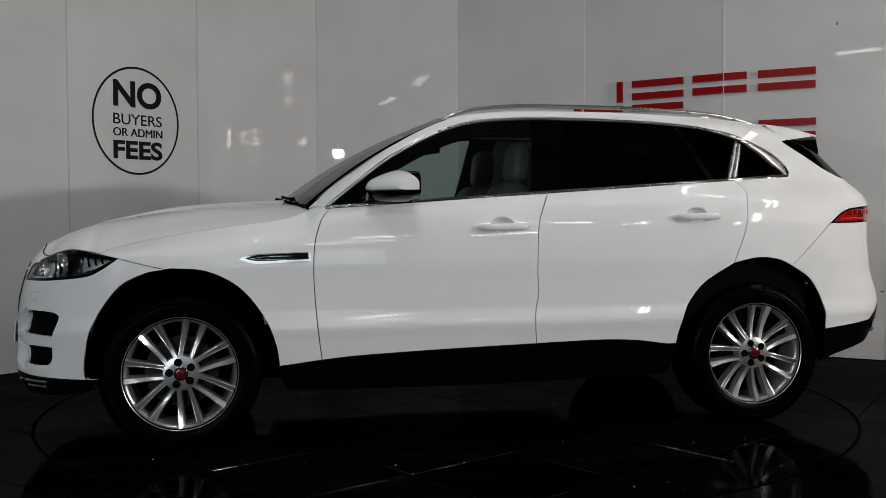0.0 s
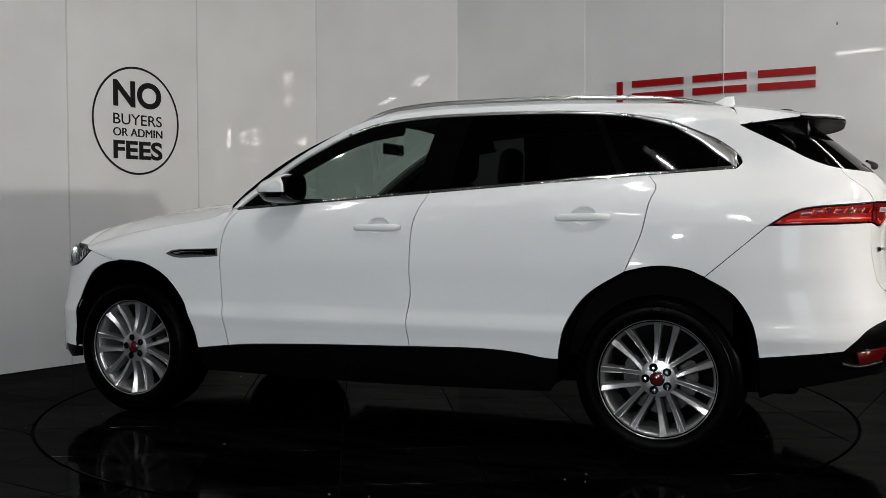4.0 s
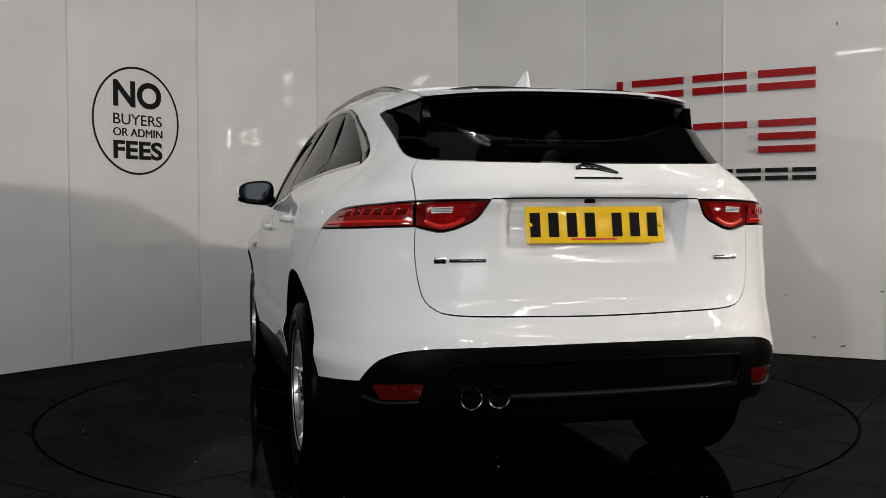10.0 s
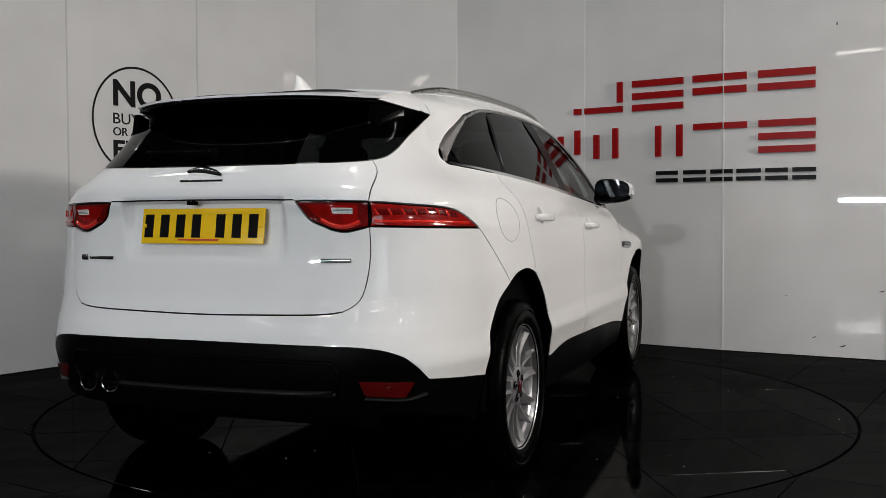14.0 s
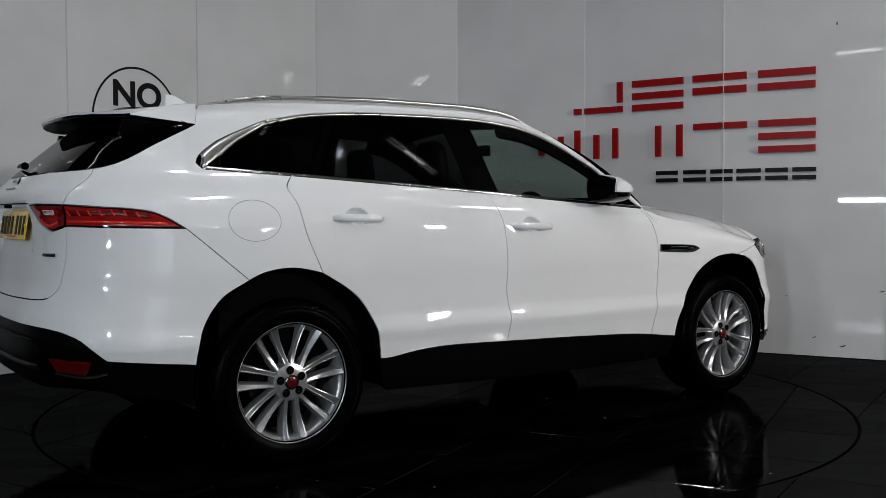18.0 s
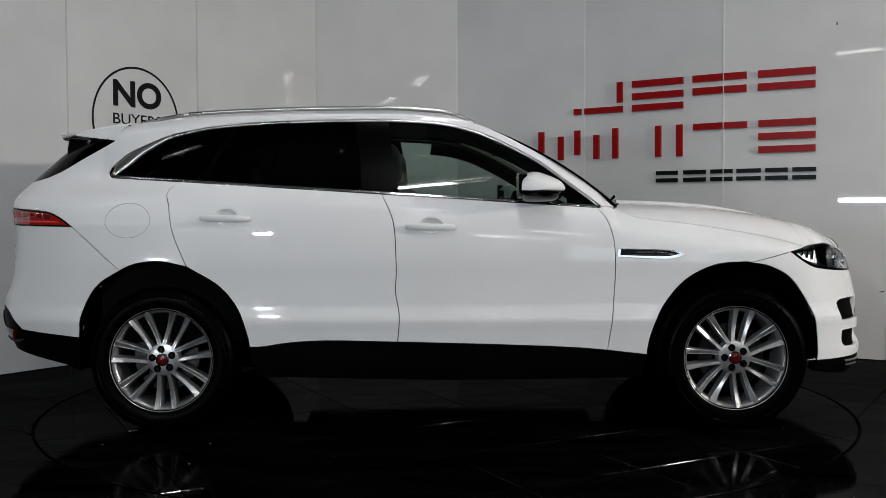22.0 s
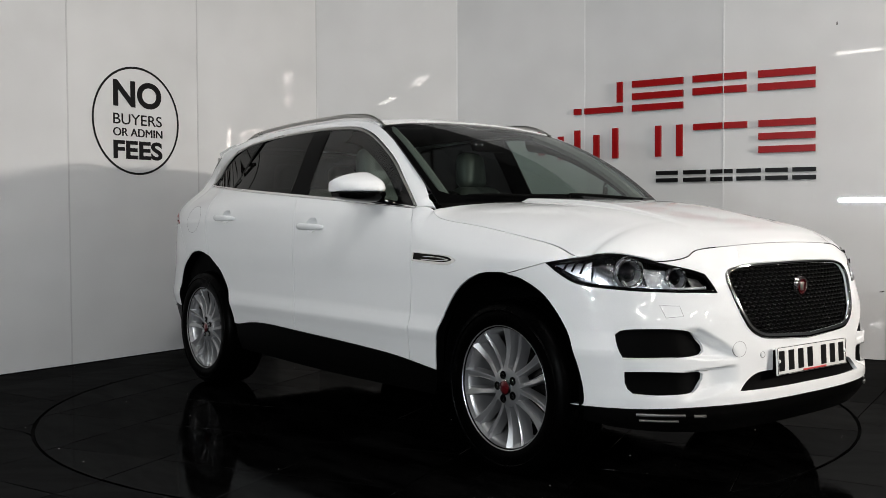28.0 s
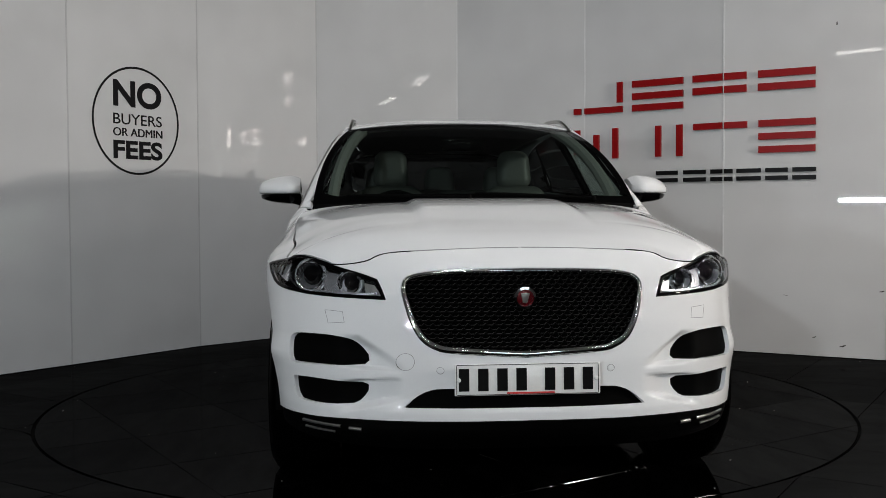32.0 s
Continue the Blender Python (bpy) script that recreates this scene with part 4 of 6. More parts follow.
    # door handles
    for door, hx, hz in ((door_f, -.085, 1.024), (door_r, -1.108, 1.070)):
        base_y = float(side_y(np.array([hx]), np.array([hz]))[0])
        ends = np.linspace(-.127, .127, 15)
        rings = []
        for e in ends:
            k = 1 - abs(e / .127) ** 4
            lift_y, h = .006 + .034 * k ** .8, .008 + .0095 * k ** .5
            rings.append([Vector((hx + e, sgn * (base_y + lift_y - .010 * math.cos(q) - .004), hz + h * math.sin(q) - .002 * (e / .127))) for q in np.linspace(0, 2 * math.pi, 14, endpoint=False)])
        handle = part("door_handle", loft("door_handle", rings, PAINT, angle=60), PAINT, door, "white pull handle")
        part("handle_cup", sheet("handle_cup", cups[0] if hx > -.5 else cups[1], dish(hx, hz + .008), PAINT, mirror=mirror, gap=-.002, flange=0, grid=.008), PAINT, door)
    # wing vent
    vent = outline([(1.172, .884), (1.10, .905), (.845, .914)], [(.845, .914), (.842, .872)], [(.842, .872), (1.06, .862), (1.13, .868), (1.172, .884)])
    vent_in = outline([(1.145, .886), (1.09, .9005), (.856, .9100)], [(.856, .9100), (.853, .8800)], [(.853, .8800), (1.06, .8735), (1.12, .879), (1.145, .886)])
    v = part("wing_vent", sheet("wing_vent", vent, ring, CHROME, [vent_in], mirror=mirror, lift=.004, gap=0, flange=.008, grid=.012), CHROME, car, "chrome side vent behind the wheel")
    for z0, x1 in ((.893, .93), (.879, .915)):
        part("vent_bar", strip("vent_bar", smooth_line(on_side([(1.125, .884), (1.05, z0), (x1, z0 + .002)]), .02), .0075, ring, CHROME, .007, mirror), CHROME, v, "slim chrome bar")
    part("vent_insert", sheet("vent_insert", inset(vent, .004), ring, BLACK_GLOSS, mirror=mirror, lift=.0015, gap=0, flange=.004, grid=.012), BLACK_GLOSS, v)

# bonnet and roof
nose_line = on_side([(1.83, .922), (1.86, .928), (1.90, .933), (1.94, .931), (1.98, .921), (2.012, .911)]) + on_end([(.685, .901), (.62, .905), (.56, .917), (.519, .936), (.454, .947), (.2, .959), (.02, .962)], True)
hood_edge = ring(np.vstack([smooth_line(fender_top), smooth_line(fender_top[-1:] + nose_line)[1:]]))
lamp_part = ring(np.vstack([smooth_line(fender_top), smooth_line(fender_top[-1:] + nose_line[:7])[1:]]))
HOOD.update(x=np.append(lamp_part[:, 0], 2.14), y=np.append(lamp_part[:, 1], .60), z=np.append(lamp_part[:, 2] + .0005, .885))
front_line = ring(smooth_line(nose_line))[::-1]
HOOD["nose"] = (front_line[:, 1], front_line[:, 0], front_line[:, 2] + .001 - crown(front_line[:, :2])[:, 2])
hood_back = [(.93, 0), (.945, .2), (.925, .5), (.86, .76), (.835, .835)]
left_edge = [(x - .0004, y - .0004) for x, y in hood_edge[:, :2]]
hood_poly = outline(hood_back, [hood_back[-1]] + left_edge[:1], left_edge + [(hood_edge[-1, 0] - .002, 0)], [(hood_edge[-1, 0] - .002, 0)] + [(x, -y) for x, y in left_edge[::-1]], [(left_edge[0][0], -left_edge[0][1]), (hood_back[-1][0], -hood_back[-1][1])], [(x, -y) for x, y in hood_back[::-1]])
seam_line = smooth_line(on_end([(.685, .9005), (.62, .9045), (.56, .9165), (.519, .9355), (.454, .9465), (.40, .950)], True))
seam_front = smooth_line(on_end([(.40, .950), (.30, .9545), (.2, .958), (.1, .9605), (.005, .9615)], True))
for mirror, word in SIDES:
    part("bonnet_seam", strip("bonnet_seam", seam_line, np.linspace(.0010, .0005, len(seam_line)), ring, TRIM_DARK, .0025, mirror), TRIM_DARK, car, "dark bonnet shut line")
    part("bonnet_seam", strip("bonnet_seam", seam_front, .0006, ring, SEAM_PALE, .0025, mirror), SEAM_PALE, car, "faint bonnet shut line")
bonnet = part("bonnet", sheet("bonnet", hood_poly, crown, PAINT, upward=True, lift=-.0015, grid=.02, flange=.020), PAINT, car)
roof_front, roof_rear = [(.135, .63), (.12, .4), (.105, 0)], [(-1.72, 0), (-1.715, .4), (-1.70, .552)]
roof_edge = [(x, float(pchip(x, EDGE_Y)) + .002) for x in np.linspace(-1.70, .135, 16)]
roof_poly = outline(roof_front[::-1], roof_front[:1] + roof_edge[::-1], roof_edge[:1] + roof_rear[::-1], [(x, -y) for x, y in roof_rear] + [(roof_edge[0][0], -roof_edge[0][1])], [(x, -y) for x, y in roof_edge], [(roof_edge[-1][0], -roof_edge[-1][1])] + [(x, -y) for x, y in roof_front])
part("roof", sheet("roof", roof_poly, crown, PAINT, upward=True, grid=.04, flange=.02), PAINT, car)


def screen(p):
    """The windscreen: across -1..1 and up 0..1."""
    p = np.asarray(p, float).reshape(-1, 2)
    a, b = p.T
    low_x, low_y, low_z = .955 - .100 * a ** 2, .808 * a, 1.150 - .014 * a ** 2
    top_x, top_y, top_z = .108 + .035 * a ** 2, .632 * a, 1.607 - .043 * np.abs(a) ** 2.5
    bow = .035 * 4 * b * (1 - b)
    return np.stack([low_x + (top_x - low_x) * b + bow * .5, low_y + (top_y - low_y) * b + .03 * a * 4 * b * (1 - b), low_z + (top_z - low_z) * b + bow], 1)


unit = lambda a0, b0, a1, b1, r=.06: outline([(a0 + r, b0), (a1 - r, b0), (a1 - r * .3, b0 + r * .3), (a1, b0 + r)], [(a1, b0 + r), (a1, b1 - r), (a1 - r * .3, b1 - r * .3), (a1 - r, b1)], [(a1 - r, b1), (a0 + r, b1), (a0 + r * .3, b1 - r * .3), (a0, b1 - r)], [(a0, b1 - r), (a0, b0 + r), (a0 + r * .3, b0 + r * .3), (a0 + r, b0)], step=.04)
whole, pane = outline([(-1, 0), (1, 0)], [(1, 0), (1, 1)], [(1, 1), (-1, 1)], [(-1, 1), (-1, 0)], step=.05), unit(-.955, .065, .955, .955, .10)
part("windscreen_band", sheet("windscreen_band", whole, screen, BLACK_GLOSS, [pane], upward=True, gap=0, flange=.01, grid=.05), BLACK_GLOSS, car, "black edge band of the windscreen")
part("windscreen", sheet("windscreen", pane, screen, GLASS_SCREEN, upward=True, gap=0, flange=0, grid=.05), GLASS_SCREEN, car)



def cowl(p):
    """The scuttle from the foot of the windscreen down under the bonnet's rear edge."""
    a, b = np.asarray(p, float).reshape(-1, 2).T
    foot = screen(np.stack([a, 0 * a], 1))
    rest = crown(np.stack([.965 - .10 * a ** 2, .80 * a], 1)) - [0, 0, .022]
    return foot + (rest - foot) * b[:, None]


part("scuttle", sheet("scuttle", whole * [.5, 1] * [1.98, 1], cowl, TRIM_DARK, upward=False, gap=0, flange=0, grid=.1), TRIM_DARK, car, "black scuttle below the windscreen")
for a0, a1 in ((.72, -.02), (-.06, -.80)):
    arm = [screen([(a0 + (a1 - a0) * k, .012 + .030 * k)])[0] + np.array([.010, 0, .014]) for k in np.linspace(0, 1, 9)]
    wiper_blade = part("wiper", tube("wiper", arm, [.008] * 7 + [.006, .004], TRIM_DARK, 8), TRIM_DARK, car, "black windscreen wiper")
    part("wiper_pivot", lathe("wiper_pivot", [(0, .012), (.012, .010), (.016, -.01)], TRIM_DARK, 16, False), TRIM_DARK, wiper_blade).matrix_local = pose(*arm[0])

# rear window and roof spoiler
rear_low = on_end([(0, 1.266), (.296, 1.267), (.508, 1.272), (.585, 1.281)], False)
rear_half = np.vstack([smooth_line(rear_low), smooth_line(GLASS_SIDE[::-1])[1:], smooth_line(GLASS_SIDE[:1] + on_end([(.4, 1.57), (0, 1.575)], False))[1:]])
part("rear_window", sheet("rear_window", both_halves(rear_half, MID_R), ring, GLASS_REAR, lift=-.002, flange=0, grid=.03), GLASS_REAR, car, "dark tailgate window")


def spoiler_at(p):
    p = np.asarray(p, float).reshape(-1, 2)
    a, b = p.T
    w = .556 - .012 * b
    x0, x1 = -1.712, -2.184 + .165 * np.abs(a) ** 3.5
    z0 = crown(np.stack([np.full_like(a, -1.71), np.clip(a * .552, -.552, .552)], 1))[:, 2] + .001
    z1 = 1.530 - .012 * a ** 2
    return np.stack([x0 + (x1 - x0) * b, a * w, z0 + (z1 - z0) * (.55 * b + .45 * b * b)], 1)


wing_poly = outline([(-1, 0), (1, 0)], [(1, 0), (1, .85), (.97, .97), (.9, 1)], [(.9, 1), (-.9, 1)], [(-.9, 1), (-.97, .97), (-1, .85), (-1, 0)], step=.05)
spoiler = part("roof_spoiler", sheet("roof_spoiler", wing_poly, lambda p: spoiler_at(p) , PAINT, upward=False, gap=0, flange=.009, grid=.05), PAINT, car, "white roof spoiler")
part("spoiler_underside", sheet("spoiler_underside", wing_poly * [.985, .99], lambda p: spoiler_at(p) - [0, 0, .009] - np.array([0, 0, .045]) * np.clip(1.02 - p[:, 1:2], 0, 1), BLACK_PLASTIC, gap=0, flange=.004, grid=.05, upward=True), BLACK_PLASTIC, spoiler, "black underside")
for sgn in (1, -1):
    cheek = [Vector((x, sgn * y, z)) for x, y, z in ((-1.752, .648, 1.472), (-1.90, .600, 1.490), (-2.03, .548, 1.500), (-2.045, .545, 1.44), (-2.03, .560, 1.37), (-1.92, .618, 1.382), (-1.83, .634, 1.432))]
    skirt_top = [Vector(spoiler_at([(sgn, b)])[0]) for b in np.linspace(0, .93, 9)]
    tip = skirt_top[-1] - Vector((0, 0, .006))
    corner = Vector((-1.750, sgn * .652, 1.482))
    skirt = []
    for k, q in enumerate(skirt_top):
        low = corner.lerp(tip, k / 8)
        mid = (q + low) / 2 + Vector((0, sgn * .008 * (1 - k / 8), .010 * (1 - k / 8)))
        skirt.append([q, mid, low, low - Vector((0, sgn * .012, 0)), q - Vector((0, sgn * .014, .006))])
    part("spoiler_side", loft("spoiler_side", skirt, PAINT, angle=50), PAINT, spoiler)
    part("spoiler_cheek", loft("spoiler_cheek", [cheek, [v - Vector((0, sgn * .03, 0)) for v in cheek]], BLACK_GLOSS, smooth=False), BLACK_GLOSS, spoiler, "black side blade")
fin_rings = []
for k in np.linspace(0, 1, 9):
    x0, x1 = -1.46 - .155 * k, -1.665 + .012 * k
    w = .030 * (1 - k) ** .8 + .003
    zz = 1.608 + .075 * k
    fin_rings.append([Vector((x0 + (x1 - x0) * (.5 - .5 * math.cos(q)), w * math.sin(q), zz)) for q in np.linspace(0, 2 * math.pi, 20, endpoint=False)])
part("aerial", loft("aerial", fin_rings, PAINT, angle=70), PAINT, car, "white shark-fin aerial")
for sgn in (1, -1):
    xs = np.linspace(.15, -1.66, 40)
    path = []
    for x in xs:
        k = (.15 - x) / 1.81
        rise = .027 * min(1, k / .10, (1 - k) / .16) ** .7 if 0 < k < 1 else 0
        y = float(pchip(x, EDGE_Y)) - .030
        path.append((x, sgn * y, float(crown([(x, y)])[0, 2]) + rise - .004))
    part("roof_rail", tube("roof_rail", path, [.009 + .005 * min(1, 8 * min(i, 39 - i) / 39) for i in range(40)], SATIN, 12, .8), SATIN, car, "satin metal roof rail")

# front bumper with its openings
half_b = on_end([(0, .352), (.30, .352), (.60, .353), (.78, .348)], True) + on_side([(1.80, .345), (1.856, .352)])
arch2 = on_side(ARCH_F2[::-1])
hood_low = on_end([(.685, .898), (.62, .903), (.56, .915), (.519, .9345), (.454, .9458), (.2, .9585), (0, .9615)], True)
front_half = np.vstack([smooth_line(half_b), smooth_line(arch2)[1:], smooth_line(on_side([(1.5, .842), (1.6, .866), (1.7, .893)]))[1:], smooth_line(LAMP_LOW[::-1])[1:], smooth_line(LAMP_END[::-1])[1:], smooth_line(LAMP_IN[::-1])[1:], smooth_line(hood_low)[1:]])
GRILLE = on_end([(0, .890), (.255, .886), (.37, .876), (.425, .858), (.443, .820), (.428, .755), (.405, .690), (.37, .635), (.32, .606), (.26, .594), (0, .578)], True)
grille = both_halves(smooth_line(GRILLE), MID_F)
low_half = np.vstack([smooth_line(on_end([(0, .466), (.29, .466), (.35, .458), (.39, .438), (.435, .402)], True)), smooth_line(on_end([(.435, .402), (.2, .400), (0, .400)], True))[1:]])
low_grille = both_halves(low_half, MID_F)
duct_up = outline(on_end([(.846, .628), (.82, .645), (.709, .648), (.63, .637), (.590, .614), (.560, .580), (.556, .560)], True), on_end([(.556, .560), (.564, .550), (.580, .546), (.668, .544), (.842, .540)], True), on_end([(.842, .540), (.850, .59), (.846, .628)], True))
duct_low = outline(on_end([(.833, .487), (.751, .489), (.580, .480)], True), on_end([(.580, .480), (.562, .474), (.556, .462), (.570, .436), (.592, .414), (.61, .407)], True), on_end([(.61, .407), (.746, .402), (.812, .406)], True), on_end([(.812, .406), (.828, .433), (.833, .487)], True))


def across(poly, middle):
    q = poly.copy()
    q[:, 0] = 2 * middle - q[:, 0]
    return q[::-1]


front_holes = [grille, low_grille, duct_up, duct_low, across(duct_up, MID_F), across(duct_low, MID_F)]


def bumper_skin(uv):
    """The nose with the hollows beside its air ducts and the blade between them."""
    p = ring(uv)
    y, z = np.abs(p[:, 1]), p[:, 2]
    ease = lambda v: v * v * (3 - 2 * v)
    along = ease(np.clip((y - .425) / .11, 0, 1)) * ease(np.clip((.69 - y) / .13, 0, 1))
    top, blade_top = np.minimum(.555 + (y - .43) * .62, .658), .520 + (y - .43) * .06
    blade_low, low = .508 - (y - .43) * .06, .425 - (y - .43) * .25
    up = ease(np.clip((top - z) / .040, 0, 1)) * ease(np.clip((z - blade_top) / .016, 0, 1))
    down = ease(np.clip((blade_low - z) / .016, 0, 1)) * ease(np.clip((z - low) / .022, 0, 1))
    p[:, 0] -= .042 * along * np.maximum(up, down)
    return p


bumper = part("front_bumper", sheet("front_bumper", both_halves(front_half, MID_F), bumper_skin, PAINT, front_holes, gap=.0012, flange=.018, grid=.007), PAINT, car)
grille_part = part("grille", sheet("grille", inset(grille, -.004), ring, TRIM_DARK, lift=-.036, gap=0, flange=0), TRIM_DARK, car, "black honeycomb radiator grille")
frame_w = np.interp(grille[:, 1], [.57, .62, .75, .87, .9], [.026, .024, .020, .012, .011])
part("grille_surround", strip("grille_surround", inset(grille, .008), frame_w, ring, CHROME, .006, closed=True), CHROME, grille_part, "polished chrome surround")
hex_bm = bmesh.new()
size = .0165
for row in range(-1, 30):
    for col in range(-20, 21):
        hs, hz = MID_F + (col + (row % 2) * .5) * size * 1.75, .570 + row * size * .95
        ring_uv = [(hs + size * .98 * math.cos(a), hz + size * .58 * math.sin(a)) for a in (radians(q) for q in range(0, 360, 60))]
        if not inside(np.array(ring_uv), inset(grille, .004)).all():
            continue
        inner_uv = [(hs + size * .80 * math.cos(a), hz + size * .42 * math.sin(a)) for a in (radians(q) for q in range(0, 360, 60))]
        po, pi = ring(ring_uv) - [.020, 0, 0], ring(inner_uv) - [.022, 0, 0]
        pd = ring(inner_uv) - [.032, 0, 0]
        vo, vi, vd = [hex_bm.verts.new(q) for q in po], [hex_bm.verts.new(q) for q in pi], [hex_bm.verts.new(q) for q in pd]
        for k in range(6):
            j = (k + 1) % 6
            hex_bm.faces.new((vo[k], vo[j], vi[j], vi[k]))
            hex_bm.faces.new((vi[k], vi[j], vd[j], vd[k]))
part("grille_mesh", hex_bm, MESH_BLACK, grille_part, "black honeycomb mesh")
for name, shape, flip in (("duct_mesh", duct_up, 0), ("duct_mesh", duct_low, 0), ("duct_mesh", duct_up, 1), ("duct_mesh", duct_low, 1), ("lower_grille", low_grille, 0)):
    poly = across(shape, MID_F) if flip else shape
    part(name, sheet(name, inset(poly, -.006), bumper_skin, TRIM_DARK, lift=-.017, gap=0, flange=0), BLACK_PLASTIC, bumper, "black mesh in the bumper opening")
lip_half = np.vstack([smooth_line(on_end([(0, .235), (.5, .238), (.80, .26)], True) + on_side([(1.84, .285)])), smooth_line(on_side([(1.84, .285), (1.856, .349)]))[1:], smooth_line((on_end([(0, .350), (.30, .350), (.60, .350), (.78, .345)], True) + on_side([(1.80, .342), (1.856, .349)]))[::-1])[1:]])
LIP = part("front_lip", sheet("front_lip", both_halves(lip_half, MID_F), ring, BLACK_PLASTIC, lift=-.006, flange=.05), BLACK_PLASTIC, car, "black plastic lower lip")
for mirror, word in SIDES:
    for y0, y1, z0, z1, wide in ((.80, .66, .326, .322, .010), (.79, .68, .304, .300, .007), (.63, .585, .318, .316, .012)):
        part("lip_bar", strip("lip_bar", smooth_line(on_end([(y0, z0), ((y0 + y1) / 2, (z0 + z1) / 2), (y1, z1)], True), .02), wide, ring, SATIN, .004, mirror), SATIN, LIP, "small silver bar")
for sgn in (1, -1):
    q, r = (.306, .532), .013
    centre = ring(on_end([(sgn * q[0], q[1])], True))[0]
    ob = part("parking_sensor", lathe("parking_sensor", [(0, .0015), (r * .70, .0015), (r * .76, .0005), (r * .76, -.002), (r, -.002), (r, .0006), (r * 1.05, .0)], PAINT, 24), PAINT, bumper)
    ob.matrix_local = pose(*centre, 0, 0, -90 + sgn * 8)
    mid = on_end([(sgn * q[0], q[1])], True)[0]
    part("sensor_ring", strip("sensor_ring", np.array([(mid[0] + .012 * math.cos(a), mid[1] + .012 * math.sin(a)) for a in np.linspace(0, 2 * math.pi, 28, endpoint=False)]), .0013, ring, SEAM, .0012, closed=True), SEAM, bumper, "grey ring of a parking sensor")
    wash = on_end([(.715, .737), (.652, .733), (.645, .695), (.704, .690)], True)
    wash = np.array([(s if sgn > 0 else 2 * MID_F - s, z) for s, z in wash])
    loop = outline(*[[wash[k], wash[(k + 1) % 4]] for k in range(4)])
    part("washer_cover", strip("washer_cover", loop, .0018, ring, SEAM, .0006, closed=True), SEAM, bumper, "outline of a washer cover")
eye_ring = on_end([(-.43, .562)], True)[0]
part("towing_cover", strip("towing_cover", np.array([(eye_ring[0] + .030 * math.cos(a), eye_ring[1] + .030 * math.sin(a)) for a in np.linspace(0, 2 * math.pi, 48, endpoint=False)]), .0016, ring, SEAM, .0004, closed=True), SEAM, bumper, "round towing-eye cover")

# headlights
lamp = outline(LAMP_TOP, LAMP_IN, LAMP_END, LAMP_LOW)
for mirror, word in SIDES:
    sgn = -1 if mirror else 1
    head = part("headlight", sheet("headlight", lamp, ring, LAMP_INSIDE, mirror=mirror, lift=-.05, gap=-.002, flange=-.05), LAMP_INSIDE, car, "black headlight housing")
    part("lamp_edge", strip("lamp_edge", inset(lamp, .006), .013, ring, BLACK_GLOSS, .0015, mirror, closed=True), BLACK_GLOSS, head)
    for (y, z), r in (((.765, .857), .046), ((.620, .834), .035)):
        centre = ring(on_end([(y, z)], True))[0] + np.array([-.040, 0, 0])
        seat_at = pose(centre[0], sgn * centre[1], centre[2], 0, 0, -90 + sgn * 20)
        part("projector", lathe("projector", [(r * 1.05, .022), (r * 1.16, .027), (r * 1.22, .022), (r * 1.20, -.01)], CHROME, 40), CHROME, head, "chrome lamp ring").matrix_local = seat_at
        part("reflector_bowl", lathe("reflector_bowl", [(r * 1.04, .020), (r * .86, .0), (r * .80, -.010)], REFLECTOR, 40), REFLECTOR, head).matrix_local = seat_at
        part("lamp_lens", lathe("lamp_lens", [(0, .020), (r * .35, .017), (r * .62, .009), (r * .82, -.006)], BLACK_GLOSS, 40), BLACK_GLOSS, head, "dark projector lens").matrix_local = seat_at
        part("reflector_dish", lathe("reflector_dish", [(r * 1.42, .012), (r * 1.36, .008), (r * 1.21, -.006)], REFLECTOR, 40), REFLECTOR, head, "silver reflector dish").matrix_local = seat_at
        hook = [(centre[0] + .020, sgn * (centre[1] + r * 1.25 * math.cos(a)), centre[2] + r * 1.25 * math.sin(a)) for a in np.linspace(radians(165), radians(330), 14)]
        part("running_light", tube("running_light", hook, .0055, REFLECTOR, 8), REFLECTOR, head, "pale running-light hook")
    bezel = outline(on_end([(.735, .800), (.735, .885)], True), on_end([(.735, .885), (.66, .876)], True), on_end([(.66, .876), (.645, .802)], True), on_end([(.645, .802), (.735, .800)], True))
    part("lamp_bezel", sheet("lamp_bezel", bezel, ring, REFLECTOR, mirror=mirror, lift=-.030, gap=0, flange=.006, grid=.012), REFLECTOR, head, "silver panel between the lamps")
    lid = outline(on_end([(.575, .792), (.585, .846)], True), on_end([(.585, .846), (.545, .838)], True), on_end([(.545, .838), (.520, .796)], True), on_end([(.520, .796), (.575, .792)], True))
    part("lamp_bezel", sheet("lamp_bezel", lid, ring, SATIN, mirror=mirror, lift=-.030, gap=0, flange=.006, grid=.012), SATIN, head, "dull silver inner panel")
    blade = on_end([(.76, .804), (.66, .798), (.58, .796), (.525, .800)], True)
    part("light_blade", strip("light_blade", smooth_line(blade), .011, lambda uv: ring(uv) - [.016, 0, 0], REFLECTOR, .003, mirror), REFLECTOR, head, "bright strip along the lamp")
    wedge = outline(on_side([(1.735, .893), (1.80, .908)]), on_side([(1.80, .908), (1.865, .905)]), on_side([(1.865, .905), (1.875, .830)]), on_side([(1.875, .830), (1.80, .855), (1.735, .893)]))
    part("indicator_reflector", sheet("indicator_reflector", wedge, ring, REFLECTOR, mirror=mirror, lift=-.020, gap=0, flange=.004, grid=.012), REFLECTOR, head, "silver indicator reflector")
    for k in range(3):
        fin_at = on_side([(1.775 + .030 * k, .868 - .008 * k), (1.785 + .030 * k, .903)])
        part("indicator_rib", strip("indicator_rib", smooth_line(fin_at, .008), .007, lambda uv: ring(uv) - [.006, .012, 0], BLACK_GLOSS, .003, mirror), BLACK_GLOSS, head)
